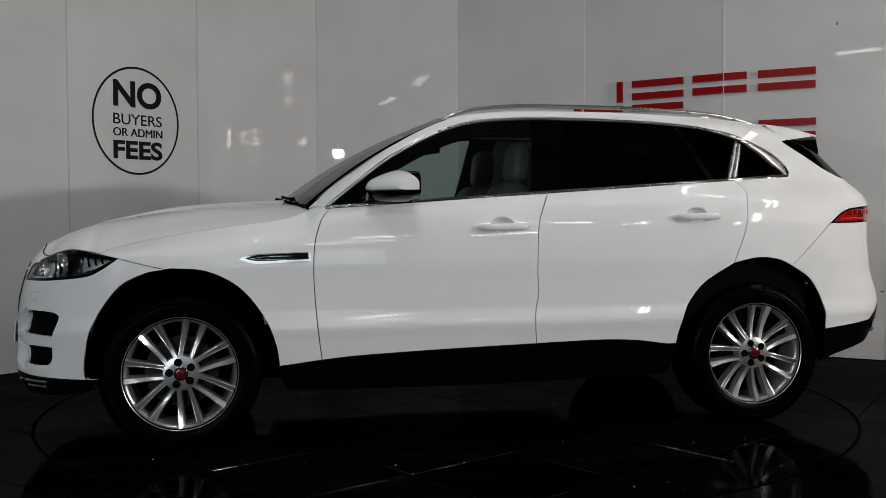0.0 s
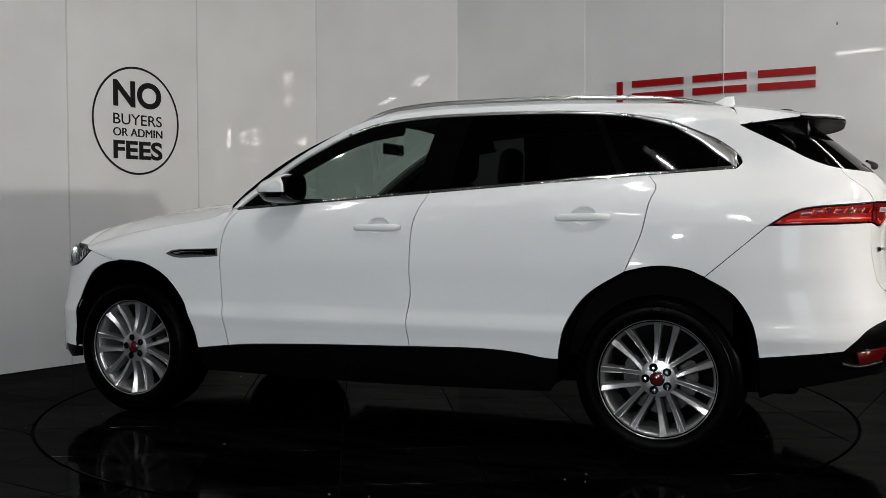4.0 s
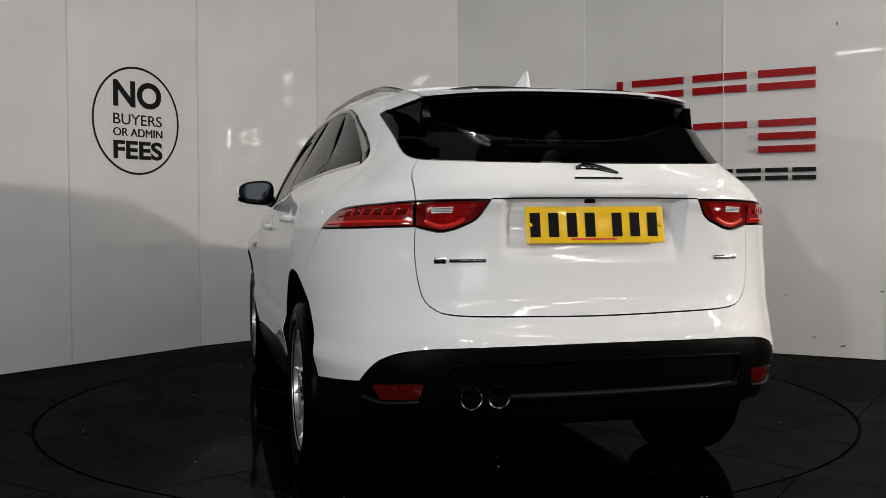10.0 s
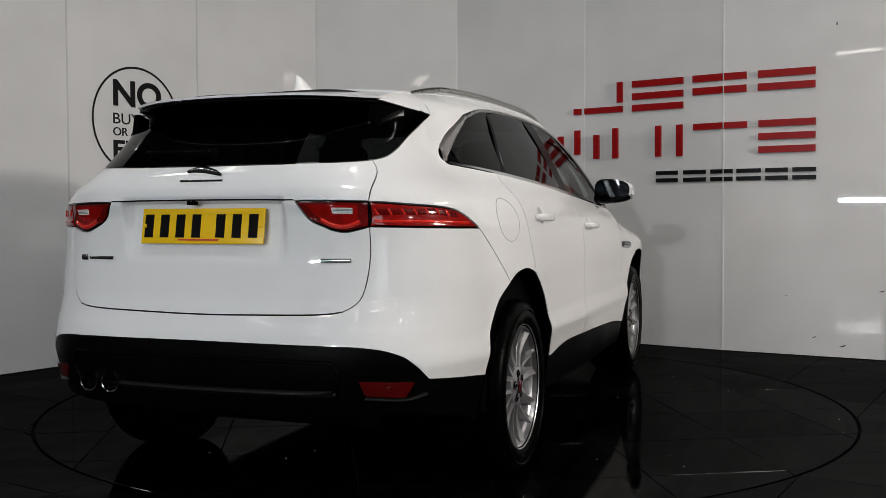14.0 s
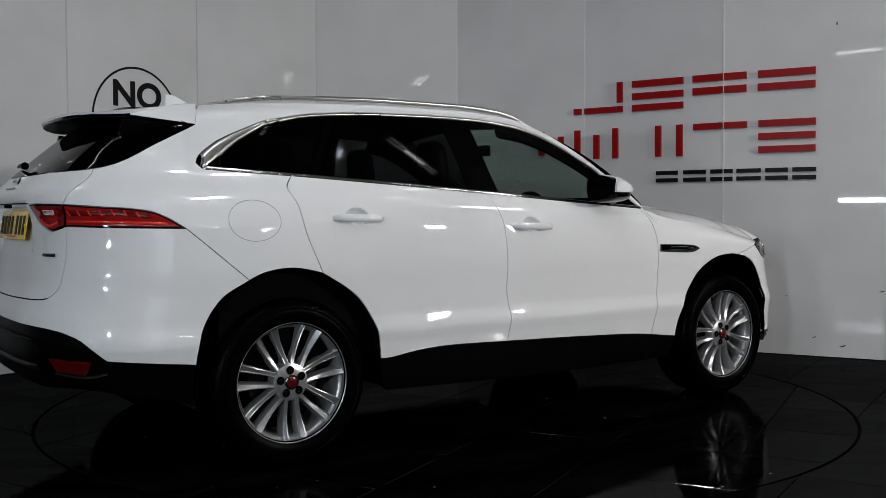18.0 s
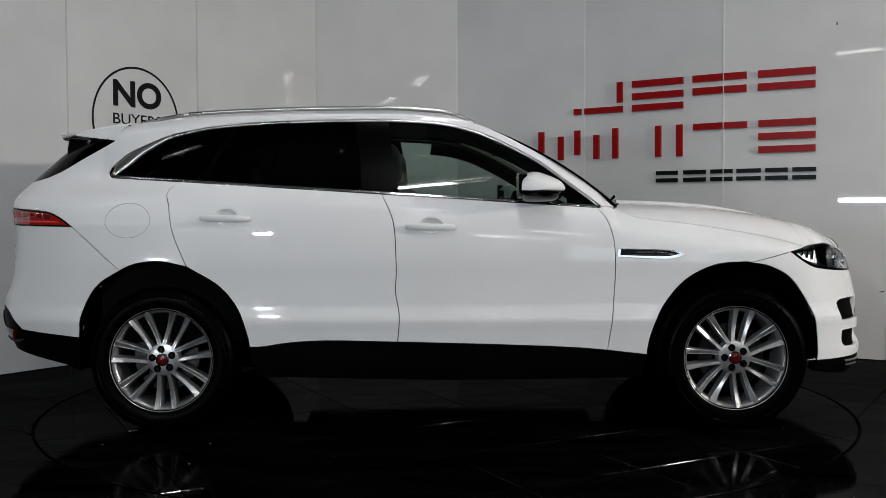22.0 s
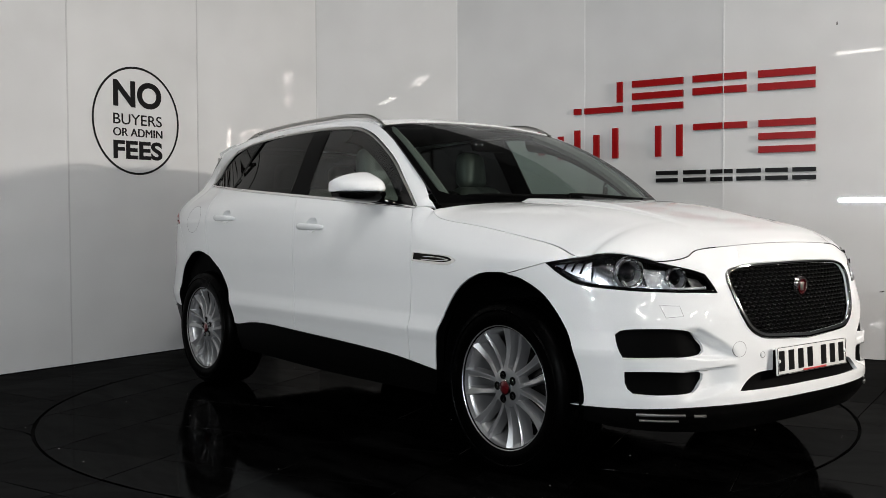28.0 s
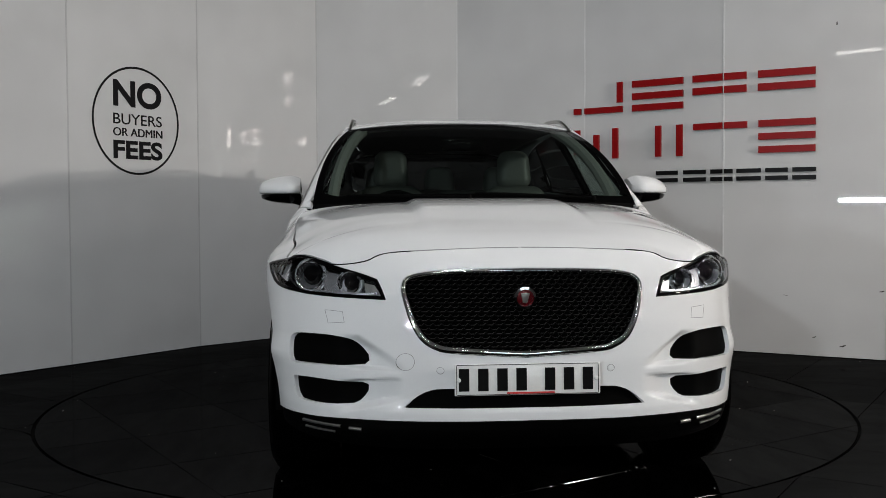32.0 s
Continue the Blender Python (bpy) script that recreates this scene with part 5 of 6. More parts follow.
    part("lamp_cover", sheet("lamp_cover", inset(lamp, .002), ring, LENS, mirror=mirror, gap=0, flange=0, lift=.001), LENS, head, "clear lamp cover")

# tailgate, rear lamps, rear bumper
gate_low = on_end([(0, .728), (.296, .733), (.475, .738), (.554, .748), (.605, .785), (.627, .846), (.636, .946), (.634, 1.041)], False)
inner_low = on_end([(.634, 1.041), (.598, 1.031), (.555, 1.022), (.515, 1.029), (.484, 1.041), (.43, 1.069), (.387, 1.134)], False)
inner_top = on_end([(.387, 1.134), (.50, 1.134), (.634, 1.131)], False)
gate_half = np.vstack([smooth_line(gate_low), smooth_line(inner_low)[1:], smooth_line(inner_top)[1:], smooth_line(GATE_SIDE[::-1])[1:], smooth_line(on_end([(.590, 1.280), (.508, 1.271), (.296, 1.265), (0, 1.263)], False))[1:]])


def recess(uv):
    """The tailgate's skin with the hollow for the number plate."""
    p = ring(uv)
    y, z = np.abs(p[:, 1]), p[:, 2]
    k = np.clip((.345 - y) / .030, 0, 1) * np.clip((z - .912) / .035, 0, 1) * np.clip((1.142 - z) / .006, 0, 1)
    p[:, 0] += (.006 + .042 * np.clip((z - .94) / .17, 0, 1)) * (k * k * (3 - 2 * k))
    return p


tailgate = part("tailgate", sheet("tailgate", both_halves(gate_half, MID_R), recess, PAINT, grid=.018), PAINT, car)
# near-black strip over the lower shut line: the crease shadow as colour
lower_gap = smooth_line(on_end([(.56, .749), (.475, .7385), (.296, .7335), (0, .7285), (-.296, .7335), (-.475, .7385), (-.56, .749)], False))
part("gap_shadow", strip("gap_shadow", lower_gap, np.interp(np.linspace(-1, 1, len(lower_gap)), [-1, -.8, .8, 1], [.003, .006, .006, .003]), ring, TRIM_DARK, .0012), TRIM_DARK, tailgate, "dark strip for the shadow in the gap under the tailgate")
# shadow line at the top of the plate recess, laid on as a dark strip
lip_line = smooth_line(on_end([(.385, 1.1365), (.2, 1.1385), (0, 1.139), (-.2, 1.1385), (-.385, 1.1365)], False))
part("lip_shadow", strip("lip_shadow", lip_line, .0055, ring, TRIM_DARK, .0015), TRIM_DARK, tailgate, "dark strip for the shadow under the lip over the number plate")
lamp_in, lamp_out = outline(inner_low, inner_top, on_end([(.634, 1.131), (.636, 1.09), (.634, 1.041)], False)), outline(TAIL_TOP, on_end([(.634, 1.131), (.636, 1.09), (.634, 1.041)], False), TAIL_LOW[::-1])
for mirror, word in SIDES:
    for shape, owner in ((lamp_out, car), (lamp_in, tailgate)):
        rear = part("tail_light", sheet("tail_light", shape, ring, BLACK_GLOSS, mirror=mirror, lift=-.004), BLACK_GLOSS, owner, "red tail light with a black edge")
        lens_mat = RED_LENS if owner is car else RED_MID
        part("red_lens", sheet("red_lens", inset(shape, .007), ring, lens_mat, mirror=mirror, lift=.001, gap=0, flange=.004, grid=.015), lens_mat, rear)
    core = outline(on_end([(.60, 1.118), (.43, 1.120)], False), on_end([(.43, 1.120), (.455, 1.085), (.50, 1.058), (.555, 1.046), (.60, 1.056)], False), on_end([(.60, 1.056), (.60, 1.118)], False))
    part("brake_lens", sheet("brake_lens", core, ring, RED_LENS, mirror=mirror, lift=.003, gap=0, flange=.002, grid=.015), RED_LENS, rear)
    glow_line = smooth_line(on_end([(.605, 1.060), (.575, 1.047), (.545, 1.042), (.510, 1.050), (.475, 1.068)], False), .01)
    part("light_crescent", strip("light_crescent", glow_line, .016, ring, RED_BRIGHT, .006, mirror), RED_BRIGHT, rear, "bright red crescent")
    white = outline(*[on_end([a, b], False) for a, b in (((.585, 1.108), (.515, 1.110)), ((.515, 1.110), (.517, 1.090)), ((.517, 1.090), (.583, 1.088)), ((.583, 1.088), (.585, 1.108)))])
    part("reversing_lens", sheet("reversing_lens", white, ring, WHITE_PLATE, mirror=mirror, lift=.005, gap=0, flange=.003, grid=.01), WHITE_PLATE, rear, "clear reversing lens")
    for k in range(3):
        rib = smooth_line(on_end([(.582, 1.094 + .005 * k), (.519, 1.0955 + .005 * k)], False), .02)
        part("reversing_rib", strip("reversing_rib", rib, .0022, ring, STEEL, .0065, mirror), STEEL, rear)
    ribs = np.linspace(on_end([(.655, 1.10)], False)[0][0], on_side([(-2.02, 1.10)])[0][0], 8)
    dark_band = [(q, 1.094 - .012 * max(0, k - 5) / 2) for k, q in enumerate(ribs)]
    part("lamp_band", strip("lamp_band", smooth_line(dark_band), .026, ring, RED_MID, .002, mirror), RED_MID, rear)
    for q, z in dark_band[:-1]:
        part("lens_rib", strip("lens_rib", np.array([(q + .006, z - .011), (q, z), (q - .006, z + .011)]), .009, ring, RED_BRIGHT, .004, mirror), RED_BRIGHT, rear)
    bands = smooth_line(on_side([(-1.96, 1.052)]) + on_end([(.80, 1.058), (.72, 1.060), (.65, 1.061)], False))
    part("light_band", strip("light_band", bands, .012, ring, RED_BRIGHT, .005, mirror), RED_BRIGHT, rear)
white_low = on_end([(0, .637), (.486, .634), (.657, .624), (.746, .595), (.790, .551), (.812, .505)], False)
white_side = white_low[-1:] + on_side([(-1.94, .482), (-1.858, .474)])
rear_half_b = np.vstack([smooth_line(white_low), smooth_line(white_side)[1:], smooth_line(on_side(ARCH_R3[::-1]))[1:], smooth_line(on_side([(-1.640, .813), (-1.888, 1.031)]))[1:], smooth_line(TAIL_LOW)[1:], smooth_line(gate_low[::-1])[1:]])
rear_bumper = part("rear_bumper", sheet("rear_bumper", both_halves(rear_half_b, MID_R), ring, PAINT, gap=.0014, flange=.006), PAINT, car)
clad_half = np.vstack([smooth_line(on_end([(0, .372), (.5, .372), (.70, .38)], False) + on_side([(-1.98, .335), (-1.86, .295)])), smooth_line(on_side([(-1.86, .295), (-1.858, .471)]))[1:], smooth_line(white_side[::-1])[1:], smooth_line(white_low[::-1])[1:]])
cladding = part("rear_cladding", sheet("rear_cladding", both_halves(clad_half, MID_R), ring, BLACK_PLASTIC, lift=-.004, flange=.08), BLACK_PLASTIC, car, "black plastic lower rear bumper")
skid = both_halves(np.vstack([smooth_line(on_end([(0, .582), (.48, .578), (.535, .570), (.555, .545)], False)), smooth_line(on_end([(.555, .545), (.55, .50), (.53, .47)], False))[1:], smooth_line(on_end([(.53, .47), (.3, .462), (0, .460)], False))[1:]]), MID_R)
part("skid_panel", strip("skid_panel", skid, .012, ring, BLACK_PLASTIC, .010, closed=True), BLACK_PLASTIC, cladding, "raised rib of the black bumper")
for sgn in (1, -1):
    fog = on_end([(.775, .499), (.620, .512), (.635, .461), (.745, .447)], False)
    fog = np.array([(s if sgn > 0 else 2 * MID_R - s, z) for s, z in fog])
    loop = outline(*[[fog[k], fog[(k + 1) % 4]] for k in range(4)])
    lip = on_end([(.80, .452), (.745, .438), (.63, .450)], False)
    lip = np.array([(s if sgn > 0 else 2 * MID_R - s, z) for s, z in lip])
    part("reflector_lip", strip("reflector_lip", smooth_line([tuple(q) for q in lip], .02), .010, ring, GREY_PLASTIC, .010), GREY_PLASTIC, cladding, "grey lip below the reflector")
    part("rear_reflector", sheet("rear_reflector", loop, ring, RED_DARK, lift=.004, gap=0, flange=.01, grid=.015), RED_DARK, cladding, "dark red reflector")
for y in (.472, .375):
    pipe = part("exhaust_pipe", lathe("exhaust_pipe", [(.030, -.20), (.041, -.20), (.041, .0), (.039, .006), (.035, .004), (.033, -.01), (.033, -.18), (0, -.18)], DARK_CHROME, 36), DARK_CHROME, car, "round chrome exhaust tip")
    pipe.matrix_local = pose(-2.412, y, .467, 0, 0, 90)
# ledge coloured paler than the cladding to stand for the light along it
ledge = smooth_line(on_end([(.33, .462), (0, .460), (-.54, .466)], False), .03)
part("skid_ledge", strip("skid_ledge", ledge, .020, ring, GREY_PLASTIC, .010), GREY_PLASTIC, cladding, "ledge along the lower bumper, paler for the light on it")
camera_eye = ring(on_end([(.03, 1.128)], False))[0]
part("reversing_camera", rounded_box("reversing_camera", (.03, .032, .015), TRIM_DARK, .004, (camera_eye[0] + .012, camera_eye[1], camera_eye[2])), TRIM_DARK, tailgate, "small black reversing camera")
wiper = part("rear_wiper", tube("rear_wiper", [(-2.315, -.03, 1.312), (-2.305, .12, 1.318), (-2.275, .30, 1.322)], [.018, .010, .006], BLACK_PLASTIC, 8), BLACK_PLASTIC, car, "black rear wiper")
fuel_c = on_side([(-1.600, 1.062)])[0]
part("fuel_flap", strip("fuel_flap", np.array([(fuel_c[0] + .119 * math.cos(a), fuel_c[1] + .087 * math.sin(a)) for a in np.linspace(0, 2 * math.pi, 72, endpoint=False)]), .0022, ring, SEAM, .0006, True, closed=True), SEAM, car, "round fuel flap seam")

# plates and badges: plain shapes
def plate(name, mat, x, z, lean, turn, label):
    ob = part(name, rounded_box(name, (.006, .52, .111 if turn < 0 else .13), mat, .003), mat, car, label)
    ob.matrix_local = pose(x, 0, z, 0, lean, 0)
    high = .079 if turn < 0 else .085
    for k in range(7):
        y = -.215 + k * .068 + (.034 if k > 3 else 0)
        y = (-y if turn > 0 else y) - (.012 if turn < 0 else -.012)
        q = part("plate_bar", rounded_box("plate_bar", (.002, .037, high), INK, 0, (-turn * .0042, y, 0)), INK, ob, "plain dark bar")
    for y in (-.245, .245):
        part("screw_cap", lathe("screw_cap", [(0, .006), (.006, .005), (.008, .002), (.008, -.002)], mat, 16), mat, ob).matrix_local = pose(-turn * .003, y, 0, 0, 0, 90 * turn)
    tall = .111 if turn < 0 else .13
    for y, z, wide, up in ((0, tall / 2 - .003, .505, .0022), (0, .003 - tall / 2, .505, .0022), (.253, 0, .0022, tall - .012), (-.253, 0, .0022, tall - .012)):
        if turn < 0:
            part("plate_border", rounded_box("plate_border", (.0016, wide, up), INK, 0, (-turn * .0036, y, z)), INK, ob, "thin black border")
    part("dealer_strip", rounded_box("dealer_strip", (.002, .17, .006), RED_INK, 0, (-turn * .0042, .01, -high / 2 - .008)), RED_INK, ob, "thin red strip")


plate("rear_plate", YELLOW_PLATE, -2.361, 1.045, 9, 1, "yellow number plate with plain dark bars")
plate("front_plate", WHITE_PLATE, 2.283, .502, -3, -1, "white number plate with plain dark bars")
part("plate_holder", rounded_box("plate_holder", (.03, .49, .09), BLACK_PLASTIC, .006, (2.266, 0, .500)), BLACK_PLASTIC, car)
emblem = part("bonnet_badge", lathe("bonnet_badge", [(0, .010), (.030, .010), (.036, .006)], RED_ENAMEL, 36), RED_ENAMEL, car, "round red enamel badge with a chrome ring")
emblem.matrix_local = pose(2.222, 0, .784, 0, 0, -90)
part("badge_ring", lathe("badge_ring", [(.029, .006), (.031, .015), (.040, .014), (.043, .0)], CHROME, 36), CHROME, emblem, "chrome ring")
part("badge_face", rounded_box("badge_face", (.034, .008, .036), SATIN, .004, (0, .011, 0), 2, lambda c: (c.x * (1.0 if c.z > 0 else .45), c.y, c.z)), SATIN, emblem, "chrome relief")
for y0, y1, z0, z1 in ((.575, .535, .914, .938), (.525, .400, .918, .932), (-.575, -.470, .916, .932), (.085, -.095, 1.204, 1.211)):
    pts = on_end([(y0, (z0 + z1) / 2), ((y0 + y1) / 2, (z0 + z1) / 2), (y1, (z0 + z1) / 2)], False)
    part("tailgate_badge", strip("tailgate_badge", smooth_line(pts, .01), z1 - z0, ring, DARK_CHROME, .006), DARK_CHROME, tailgate, "plain chrome badge bar")
badge_line = on_end([(.070, 1.243), (.02, 1.250), (-.04, 1.240), (-.085, 1.226)], False)
part("tailgate_badge", strip("tailgate_badge", smooth_line(badge_line, .01), np.interp(np.linspace(0, 1, len(smooth_line(badge_line, .01))), [0, .3, .8, 1], [.010, .024, .018, .006]), ring, DARK_CHROME, .008), DARK_CHROME, tailgate, "plain chrome badge shape")

# wing mirrors
CAP = [(.352, 1.196), (.352, 1.238), (.364, 1.272), (.394, 1.291), (.438, 1.297), (.492, 1.282), (.540, 1.262), (.574, 1.238), (.582, 1.202), (.50, 1.195), (.42, 1.195)]
BASE = [(.354, 1.196), (.50, 1.194), (.568, 1.198), (.566, 1.172), (.530, 1.150), (.44, 1.144), (.370, 1.152)]


def shell(pts, y0, y1, sgn, n=11, keep=.55):
    """A rounded shell: an outline that shrinks towards its outer and inner ends."""
    p = smooth_line(pts + pts[:1], .012)[:-1]
    c = np.array([.36, 1.222]) if len(pts) > 8 else np.array([.37, 1.192])
    rings = []
    for k in np.linspace(0, 1, n):
        w = 1 - (1 - keep) * abs(k) ** 2.6 if k > .25 else 1 - .22 * (1 - k / .25) ** 2
        rings.append([Vector((c[0] + (q[0] - c[0]) * w, sgn * (y0 + (y1 - y0) * (1 - (1 - k) ** 1.15)), c[1] + (q[1] - c[1]) * (w if q[1] > c[1] or keep < .4 else 1 - .3 * (1 - w)))) for q in p])
    return rings


for sgn in (1, -1):
    cap = part("wing_mirror", loft("wing_mirror", shell(CAP, .888, 1.104, sgn, keep=.42), PAINT, angle=48), PAINT, car, "white wing mirror with a black base")
    part("mirror_base", loft("mirror_base", shell(BASE, .880, 1.094, sgn, 9, .38), BLACK_GLOSS), BLACK_GLOSS, cap, "black lower shell")
    part("mirror_arm", tube("mirror_arm", [(.58, sgn * .835, 1.128), (.54, sgn * .87, 1.145), (.50, sgn * .93, 1.160)], [.034, .028, .022], BLACK_GLOSS, 10, .55), BLACK_GLOSS, cap, "black arm")
    loop = [(.5 + .5 * math.copysign(abs(math.cos(a)) ** .7, math.cos(a)), math.copysign(abs(math.sin(a)) ** .7, math.sin(a))) for a in np.linspace(0, 2 * math.pi, 32, endpoint=False)]
    glass_loop = [Vector((.346, sgn * (.886 + .205 * u), 1.226 + (.074 - .020 * u) * v)) for u, v in loop]
    rim_front = [Vector((.385, v.y, 1.226 + (v.z - 1.226) * .97)) for v in glass_loop]
    pane_loop = [Vector((.3452, sgn * (.900 + .172 * u), 1.229 + (.056 - .014 * u) * v)) for u, v in loop]
    part("mirror_rim", loft("mirror_rim", [rim_front, glass_loop], BLACK_GLOSS), BLACK_GLOSS, cap, "black inner rim")
    part("mirror_glass", loft("mirror_glass", [pane_loop, [v - Vector((.002, 0, 0)) for v in pane_loop]], MIRROR_GLASS), MIRROR_GLASS, cap, "dark mirror glass")
    sail = outline([(.765, 1.123), (.60, 1.133)], [(.60, 1.133), (.60, 1.236)], [(.60, 1.236), (.68, 1.185), (.765, 1.123)])
    part("mirror_sail", sheet("mirror_sail", sail, ring, BLACK_GLOSS, mirror=sgn < 0, lift=-.001, gap=0, flange=.006), BLACK_GLOSS, cap, "black corner plate")

# wheels
def alloy_mesh(name, rows_list, closed, caps=()):
    bm = bmesh.new()
    for rows in rows_list:
        grid = [[bm.verts.new(q) for q in row] for row in rows]
        m = len(grid[0])
        for p, q in zip(grid, grid[1:]):
            for k in range(m if closed else m - 1):
                bm.faces.new((p[k], p[(k + 1) % m], q[(k + 1) % m], q[k]))
        if caps:
            bm.faces.new(grid[0])
    bmesh.ops.recalc_face_normals(bm, faces=bm.faces[:])
    me = bpy.data.meshes.new(name)
    bm.to_mesh(me)
    bm.free()
    me.polygons.foreach_set("use_smooth", [True] * len(me.polygons))
    me.set_sharp_from_angle(angle=radians(32))
    me.materials.append(ALLOY)
    return me


def turned(prof, seg):
    return [[(r * math.cos(2 * math.pi * k / seg), y, r * math.sin(2 * math.pi * k / seg)) for k in range(seg)] for r, y in prof]


def spoke_mesh(leg):
    """One leg of a twin spoke: two fine ridges with a scooped face between, broader towards the rim."""
    rows = []
    for k in range(9):
        u = k / 8
        w = .0076 + .0110 * u ** 1.2 + .004 * (1 - u) ** 4
        y = .002 - .014 * math.sin(u * math.pi) + .017 * u ** 2
        scoop = .003 + .016 * u ** 2.0
        cx, cz, tx, tz = .066 + (.2555 - .066) * u, leg * (.0225 + .0195 * u), 0, 1
        inner, outer = (-leg) * 1.0, leg * 1.0
        cut = [(outer * 1.25, -.050), (outer * 1.02, -.006), (outer * .92, -.0008), (outer * .70, 0), (0, -scoop * .6), (inner * .55, -scoop), (inner * .80, -scoop * .7), (inner * .95, -scoop * .75 - .004), (inner * 1.25, -.050)]
        rows.append([(cx + tx * w * o, y + h, cz + tz * w * o) for o, h in cut])
    return alloy_mesh("spoke", [rows], False)


rim_profile = [(.264, .018), (.263, .025), (.260, .028), (.2575, .026), (.2555, .016), (.251, .000), (.244, -.004), (.237, -.014), (.231, -.06), (.227, -.16)]
hub_profile = [(.030, .006), (.052, .006), (.066, .003), (.080, -.001), (.086, -.015), (.086, -.06)]


TYRE_R, HUB_Z = .366, .362
tyre_profile = [(.252, .020), (.268, .032), (.300, .038), (.330, .034), (.350, .022), (.362, .004), (TYRE_R, -.015), (TYRE_R, -.05), (.360, -.052), (.360, -.060), (TYRE_R, -.062), (TYRE_R, -.095), (.360, -.097), (.360, -.105), (TYRE_R, -.107), (TYRE_R, -.150), (.360, -.152), (.360, -.160), (TYRE_R, -.162), (TYRE_R, -.20), (.355, -.225), (.330, -.242), (.26, -.235)]
shared = dict(rim=alloy_mesh("wheel", [turned(rim_profile, 84)], True), hub=alloy_mesh("hub", [turned(hub_profile, 42)], True, (1,)), spoke=(spoke_mesh(-1), spoke_mesh(1)), tyre=lathe("tyre", tyre_profile, RUBBER, 96), cap=lathe("hub_cap", [(0, .018), (.018, .0175), (.026, .014), (.028, .006)], RED_ENAMEL, 32),
              cap_ring=lathe("cap_ring", [(.027, .006), (.0275, .015), (.032, .013), (.033, .004)], DARK_CHROME, 32), nut=lathe("wheel_nut", [(0, .0115), (.0075, .0115), (.0095, .009), (.0095, -.002)], DARK_CHROME, 6),
              pocket=lathe("nut_pocket", [(.0185, .0058), (.0175, .0072), (.0160, .0066), (0, .0066)], BLACK_GLOSS, 20), disc=lathe("brake_disc", [(.07, -.075), (.165, -.075), (.168, -.08), (.168, -.10), (.07, -.10)], STEEL, 60),
              bell=lathe("brake_bell", [(0, -.05), (.085, -.05), (.09, -.06), (.09, -.14), (.228, -.165)], TRIM_DARK, 40), rib=lathe("tyre_rib", [(.318, .036), (.322, .040), (.326, .035)], RUBBER, 96))
for wx in (1.437, -1.437):
    for sgn in (1, -1):
        wheel = part("wheel", shared["rim"], ALLOY, car, "silver alloy wheel with seven twin spokes")
        wheel.matrix_local = pose(wx, sgn * (.912 if wx > 0 else .918), HUB_Z, 0, {(1.437, 1): 9.7, (1.437, -1): 14.7, (-1.437, 1): 15.7, (-1.437, -1): 3}[(wx, sgn)], 0 if sgn > 0 else 180)
        part("tyre", shared["tyre"], RUBBER, wheel, "black rubber tyre")
        part("tyre_rib", shared["rib"], RUBBER, wheel)
        part("hub", shared["hub"], ALLOY, wheel)
        for k in range(14):
            part("spoke", shared["spoke"][k % 2], ALLOY, wheel).matrix_local = pose(0, 0, 0, 0, -360 / 7 * (k // 2 + .25), 0)
        part("hub_cap", shared["cap"], RED_ENAMEL, wheel, "red hub cap")
        part("cap_ring", shared["cap_ring"], DARK_CHROME, wheel)
        part("brake_disc", shared["disc"], STEEL, wheel)
        part("brake_shield", shared["bell"], TRIM_DARK, wheel)
        for k in range(5):
            a = 2 * math.pi * (k + .2) / 5
            for piece, mat in (("pocket", BLACK_GLOSS), ("nut", DARK_CHROME)):
                part("wheel_nut" if piece == "nut" else "nut_pocket", shared[piece], mat, wheel).matrix_local = pose(.052 * math.cos(a), .001, .052 * math.sin(a))
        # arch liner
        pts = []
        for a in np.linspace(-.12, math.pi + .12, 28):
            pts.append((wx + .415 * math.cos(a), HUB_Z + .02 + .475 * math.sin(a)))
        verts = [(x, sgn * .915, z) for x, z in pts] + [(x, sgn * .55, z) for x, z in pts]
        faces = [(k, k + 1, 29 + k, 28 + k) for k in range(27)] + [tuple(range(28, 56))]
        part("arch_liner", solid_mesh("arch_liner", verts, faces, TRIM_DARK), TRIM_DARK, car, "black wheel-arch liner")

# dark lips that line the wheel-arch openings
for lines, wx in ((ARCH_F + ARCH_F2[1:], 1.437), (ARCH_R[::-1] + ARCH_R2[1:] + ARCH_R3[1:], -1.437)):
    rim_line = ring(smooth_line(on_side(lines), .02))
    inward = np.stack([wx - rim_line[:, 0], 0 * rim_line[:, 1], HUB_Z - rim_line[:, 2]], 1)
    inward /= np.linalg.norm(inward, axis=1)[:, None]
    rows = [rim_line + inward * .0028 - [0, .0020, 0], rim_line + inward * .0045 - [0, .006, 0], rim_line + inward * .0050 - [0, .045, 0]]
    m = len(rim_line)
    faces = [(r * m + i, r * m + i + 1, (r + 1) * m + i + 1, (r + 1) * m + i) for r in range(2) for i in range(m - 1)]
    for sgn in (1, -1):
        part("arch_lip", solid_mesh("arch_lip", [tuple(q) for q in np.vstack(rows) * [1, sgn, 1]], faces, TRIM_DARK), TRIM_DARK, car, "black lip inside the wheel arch")

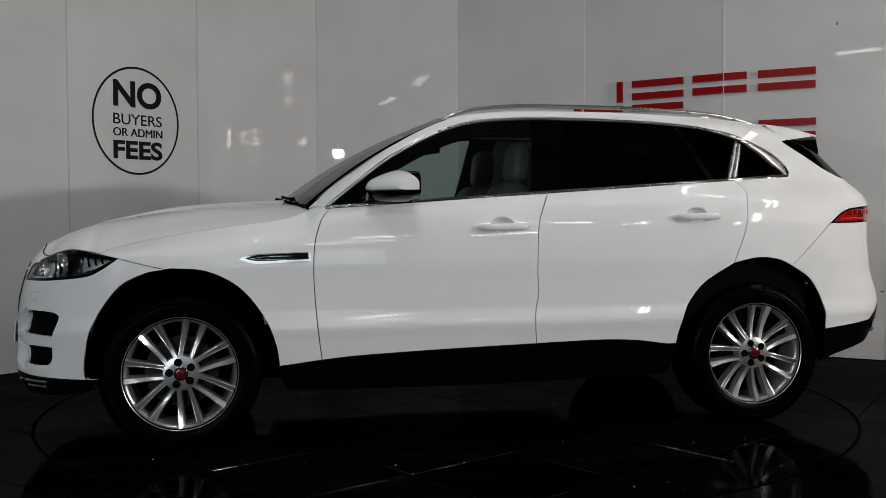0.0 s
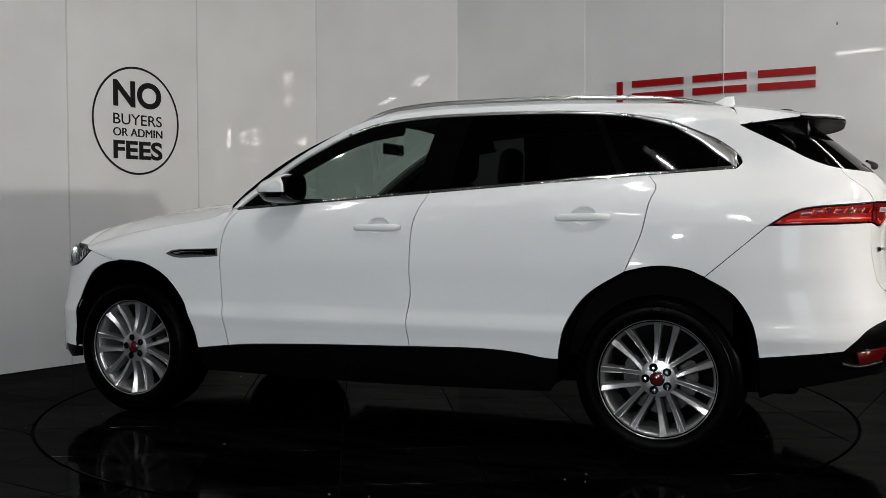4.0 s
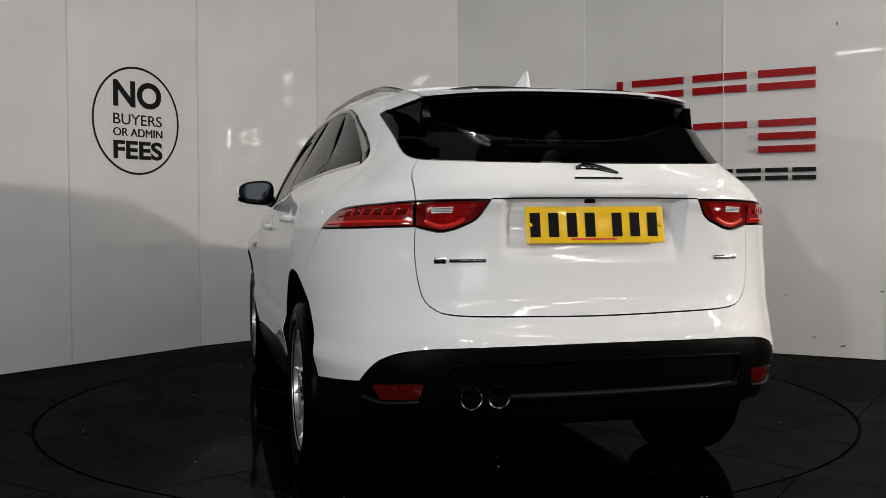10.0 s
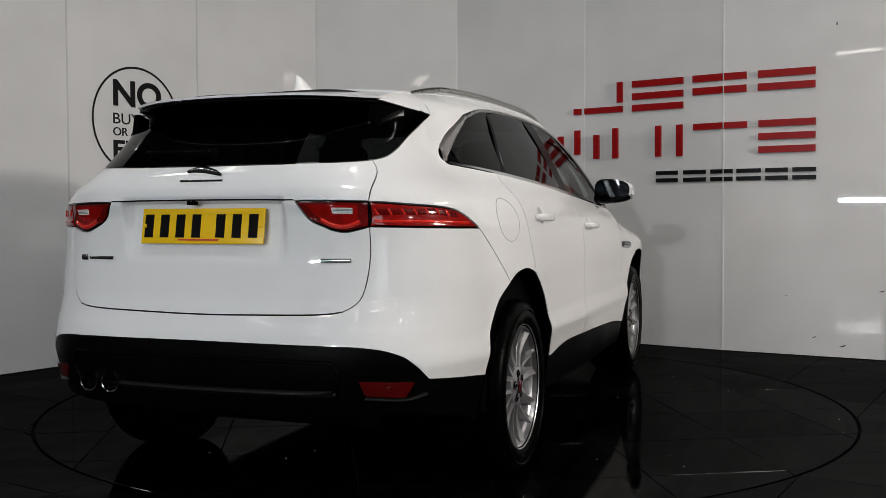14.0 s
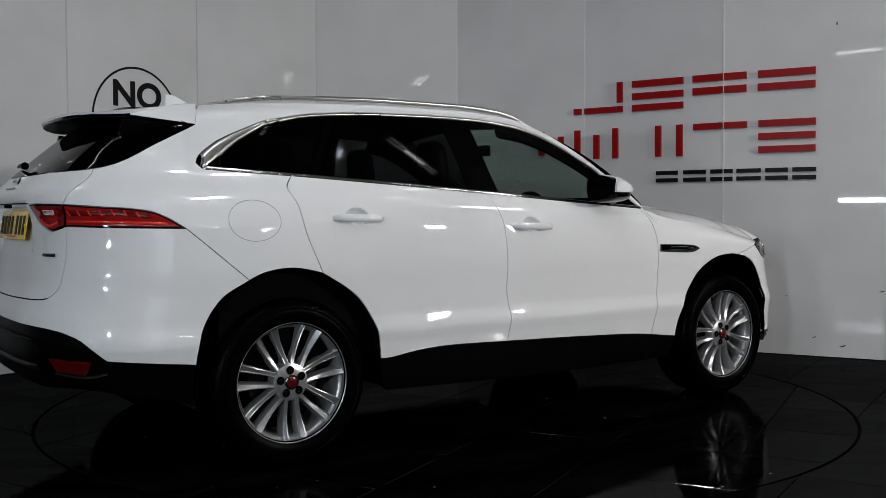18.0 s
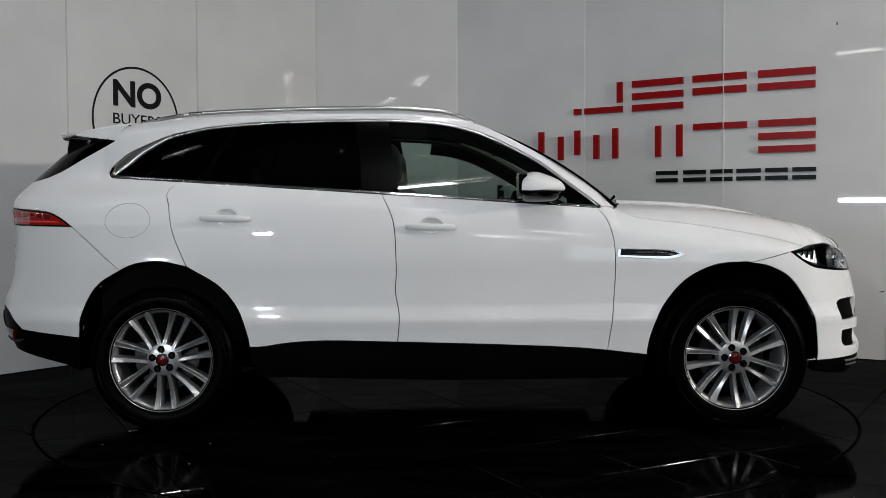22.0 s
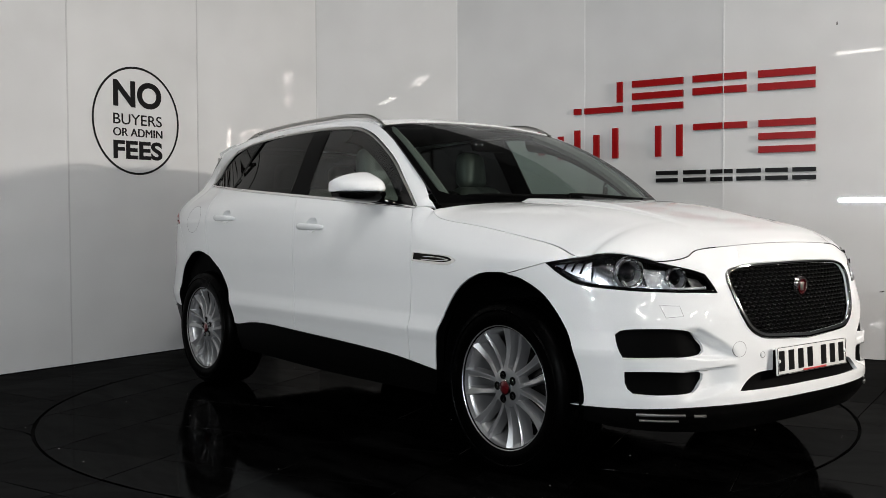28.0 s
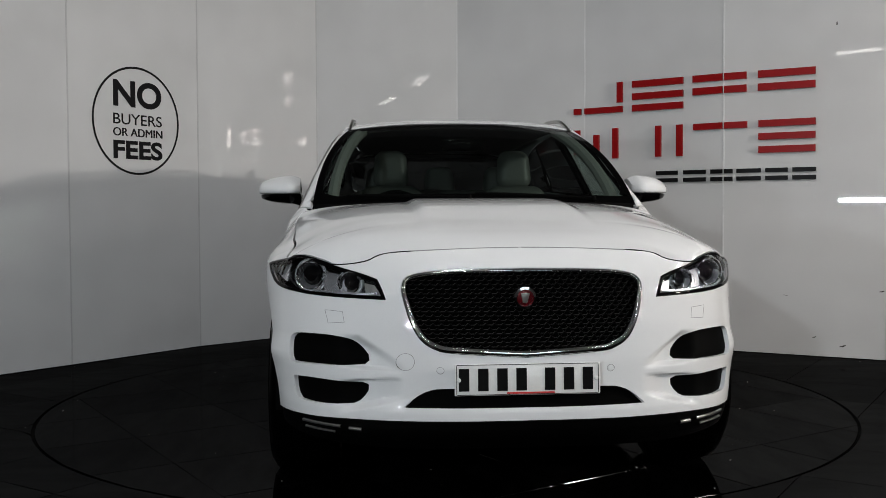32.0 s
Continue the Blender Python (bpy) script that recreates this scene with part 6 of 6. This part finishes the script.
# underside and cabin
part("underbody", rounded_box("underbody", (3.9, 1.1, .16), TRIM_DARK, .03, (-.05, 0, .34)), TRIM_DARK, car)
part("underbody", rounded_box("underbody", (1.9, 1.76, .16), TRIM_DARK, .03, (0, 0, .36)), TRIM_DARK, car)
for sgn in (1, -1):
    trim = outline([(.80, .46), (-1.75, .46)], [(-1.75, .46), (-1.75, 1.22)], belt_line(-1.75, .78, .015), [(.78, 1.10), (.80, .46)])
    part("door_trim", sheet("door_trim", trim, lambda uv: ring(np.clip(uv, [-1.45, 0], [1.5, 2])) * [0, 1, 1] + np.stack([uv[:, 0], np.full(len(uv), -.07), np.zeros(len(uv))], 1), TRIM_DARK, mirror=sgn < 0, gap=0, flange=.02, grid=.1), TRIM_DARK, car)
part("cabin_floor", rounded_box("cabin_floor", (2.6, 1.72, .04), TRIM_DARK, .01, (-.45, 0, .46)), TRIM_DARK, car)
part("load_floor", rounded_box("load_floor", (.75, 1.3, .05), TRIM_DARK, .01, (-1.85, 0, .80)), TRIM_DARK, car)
head_poly = roof_poly * [.97, .95] - [.02, 0]
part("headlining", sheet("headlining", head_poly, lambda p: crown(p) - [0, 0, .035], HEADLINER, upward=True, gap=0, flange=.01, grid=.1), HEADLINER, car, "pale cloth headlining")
for sgn in (1, -1):
    trim_path = [screen([(sgn * .93, b)])[0] - np.array([.05, sgn * .035, .01]) for b in np.linspace(.05, 1, 9)]
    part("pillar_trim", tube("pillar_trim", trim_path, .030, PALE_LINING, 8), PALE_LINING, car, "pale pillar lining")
part("bulkhead", rounded_box("bulkhead", (.05, 1.4, .52), TRIM_DARK, .01, (1.0, 0, .76)), TRIM_DARK, car)
part("dashboard", rounded_box("dashboard", (.42, 1.52, .26), TRIM_DARK, .05, (.70, 0, .98), shape=lambda c: (c.x, c.y, c.z - .05 * (c.x > 0))), TRIM_DARK, car)
part("instrument_hood", rounded_box("instrument_hood", (.22, .38, .10), TRIM_DARK, .03, (.52, -.38, 1.10)), TRIM_DARK, car)
wheel_path = [(.33 + .10 * math.sin(a) * .45, -.38 + .185 * math.cos(a), 1.02 + .185 * math.sin(a)) for a in np.linspace(0, 2 * math.pi, 40)]
steer = part("steering_wheel", tube("steering_wheel", wheel_path, .015, TRIM_DARK, 8), TRIM_DARK, car)
part("steering_boss", rounded_box("steering_boss", (.06, .15, .12), TRIM_DARK, .03, (.36, -.38, 1.01)), TRIM_DARK, steer)
part("rear_view_mirror", rounded_box("rear_view_mirror", (.03, .24, .065), BLACK_GLOSS, .012, (.28, 0, 1.47)), BLACK_GLOSS, car)


def seat(x, y, wide, tall=True):
    s = part("seat", rounded_box("seat", (.50, wide, .16), CREAM, .07, (x, y, .72), 5, lambda c: (c.x, c.y, c.z + .03 * (c.x > 0))), CREAM, car, "cream leather seat")
    part("backrest", rounded_box("backrest", (.17, wide, .56), CREAM, .075, (x - .30, y, .98), 5, lambda c: (c.x - .16 * (c.z + .3), c.y * (1 - (.30 if wide < .8 else .06) * (c.z > 0)), c.z)), CREAM, s)
    for hy in ([y] if wide < .8 else [y - .42, y, y + .42]):
        part("headrest", rounded_box("headrest", (.12, .225, .23), CREAM, .058, (x - .43, hy, 1.365 if tall else 1.31), 5, lambda c: (c.x - .02 * (c.z > 0), c.y * (1 - .16 * (c.z > 0)), c.z)), CREAM, s)
        for post in (-.05, .05):
            part("headrest_post", tube("headrest_post", [(x - .42, hy + post, 1.25), (x - .43, hy + post, 1.36)], .006, CHROME, 8), CHROME, s)
    part("seat_base", rounded_box("seat_base", (.44, wide * .85, .18), TRIM_DARK, .02, (x, y, .56)), TRIM_DARK, s)


seat(.12, .38, .52)
seat(.12, -.38, .52)
seat(-.80, 0, 1.34, False)

motions()
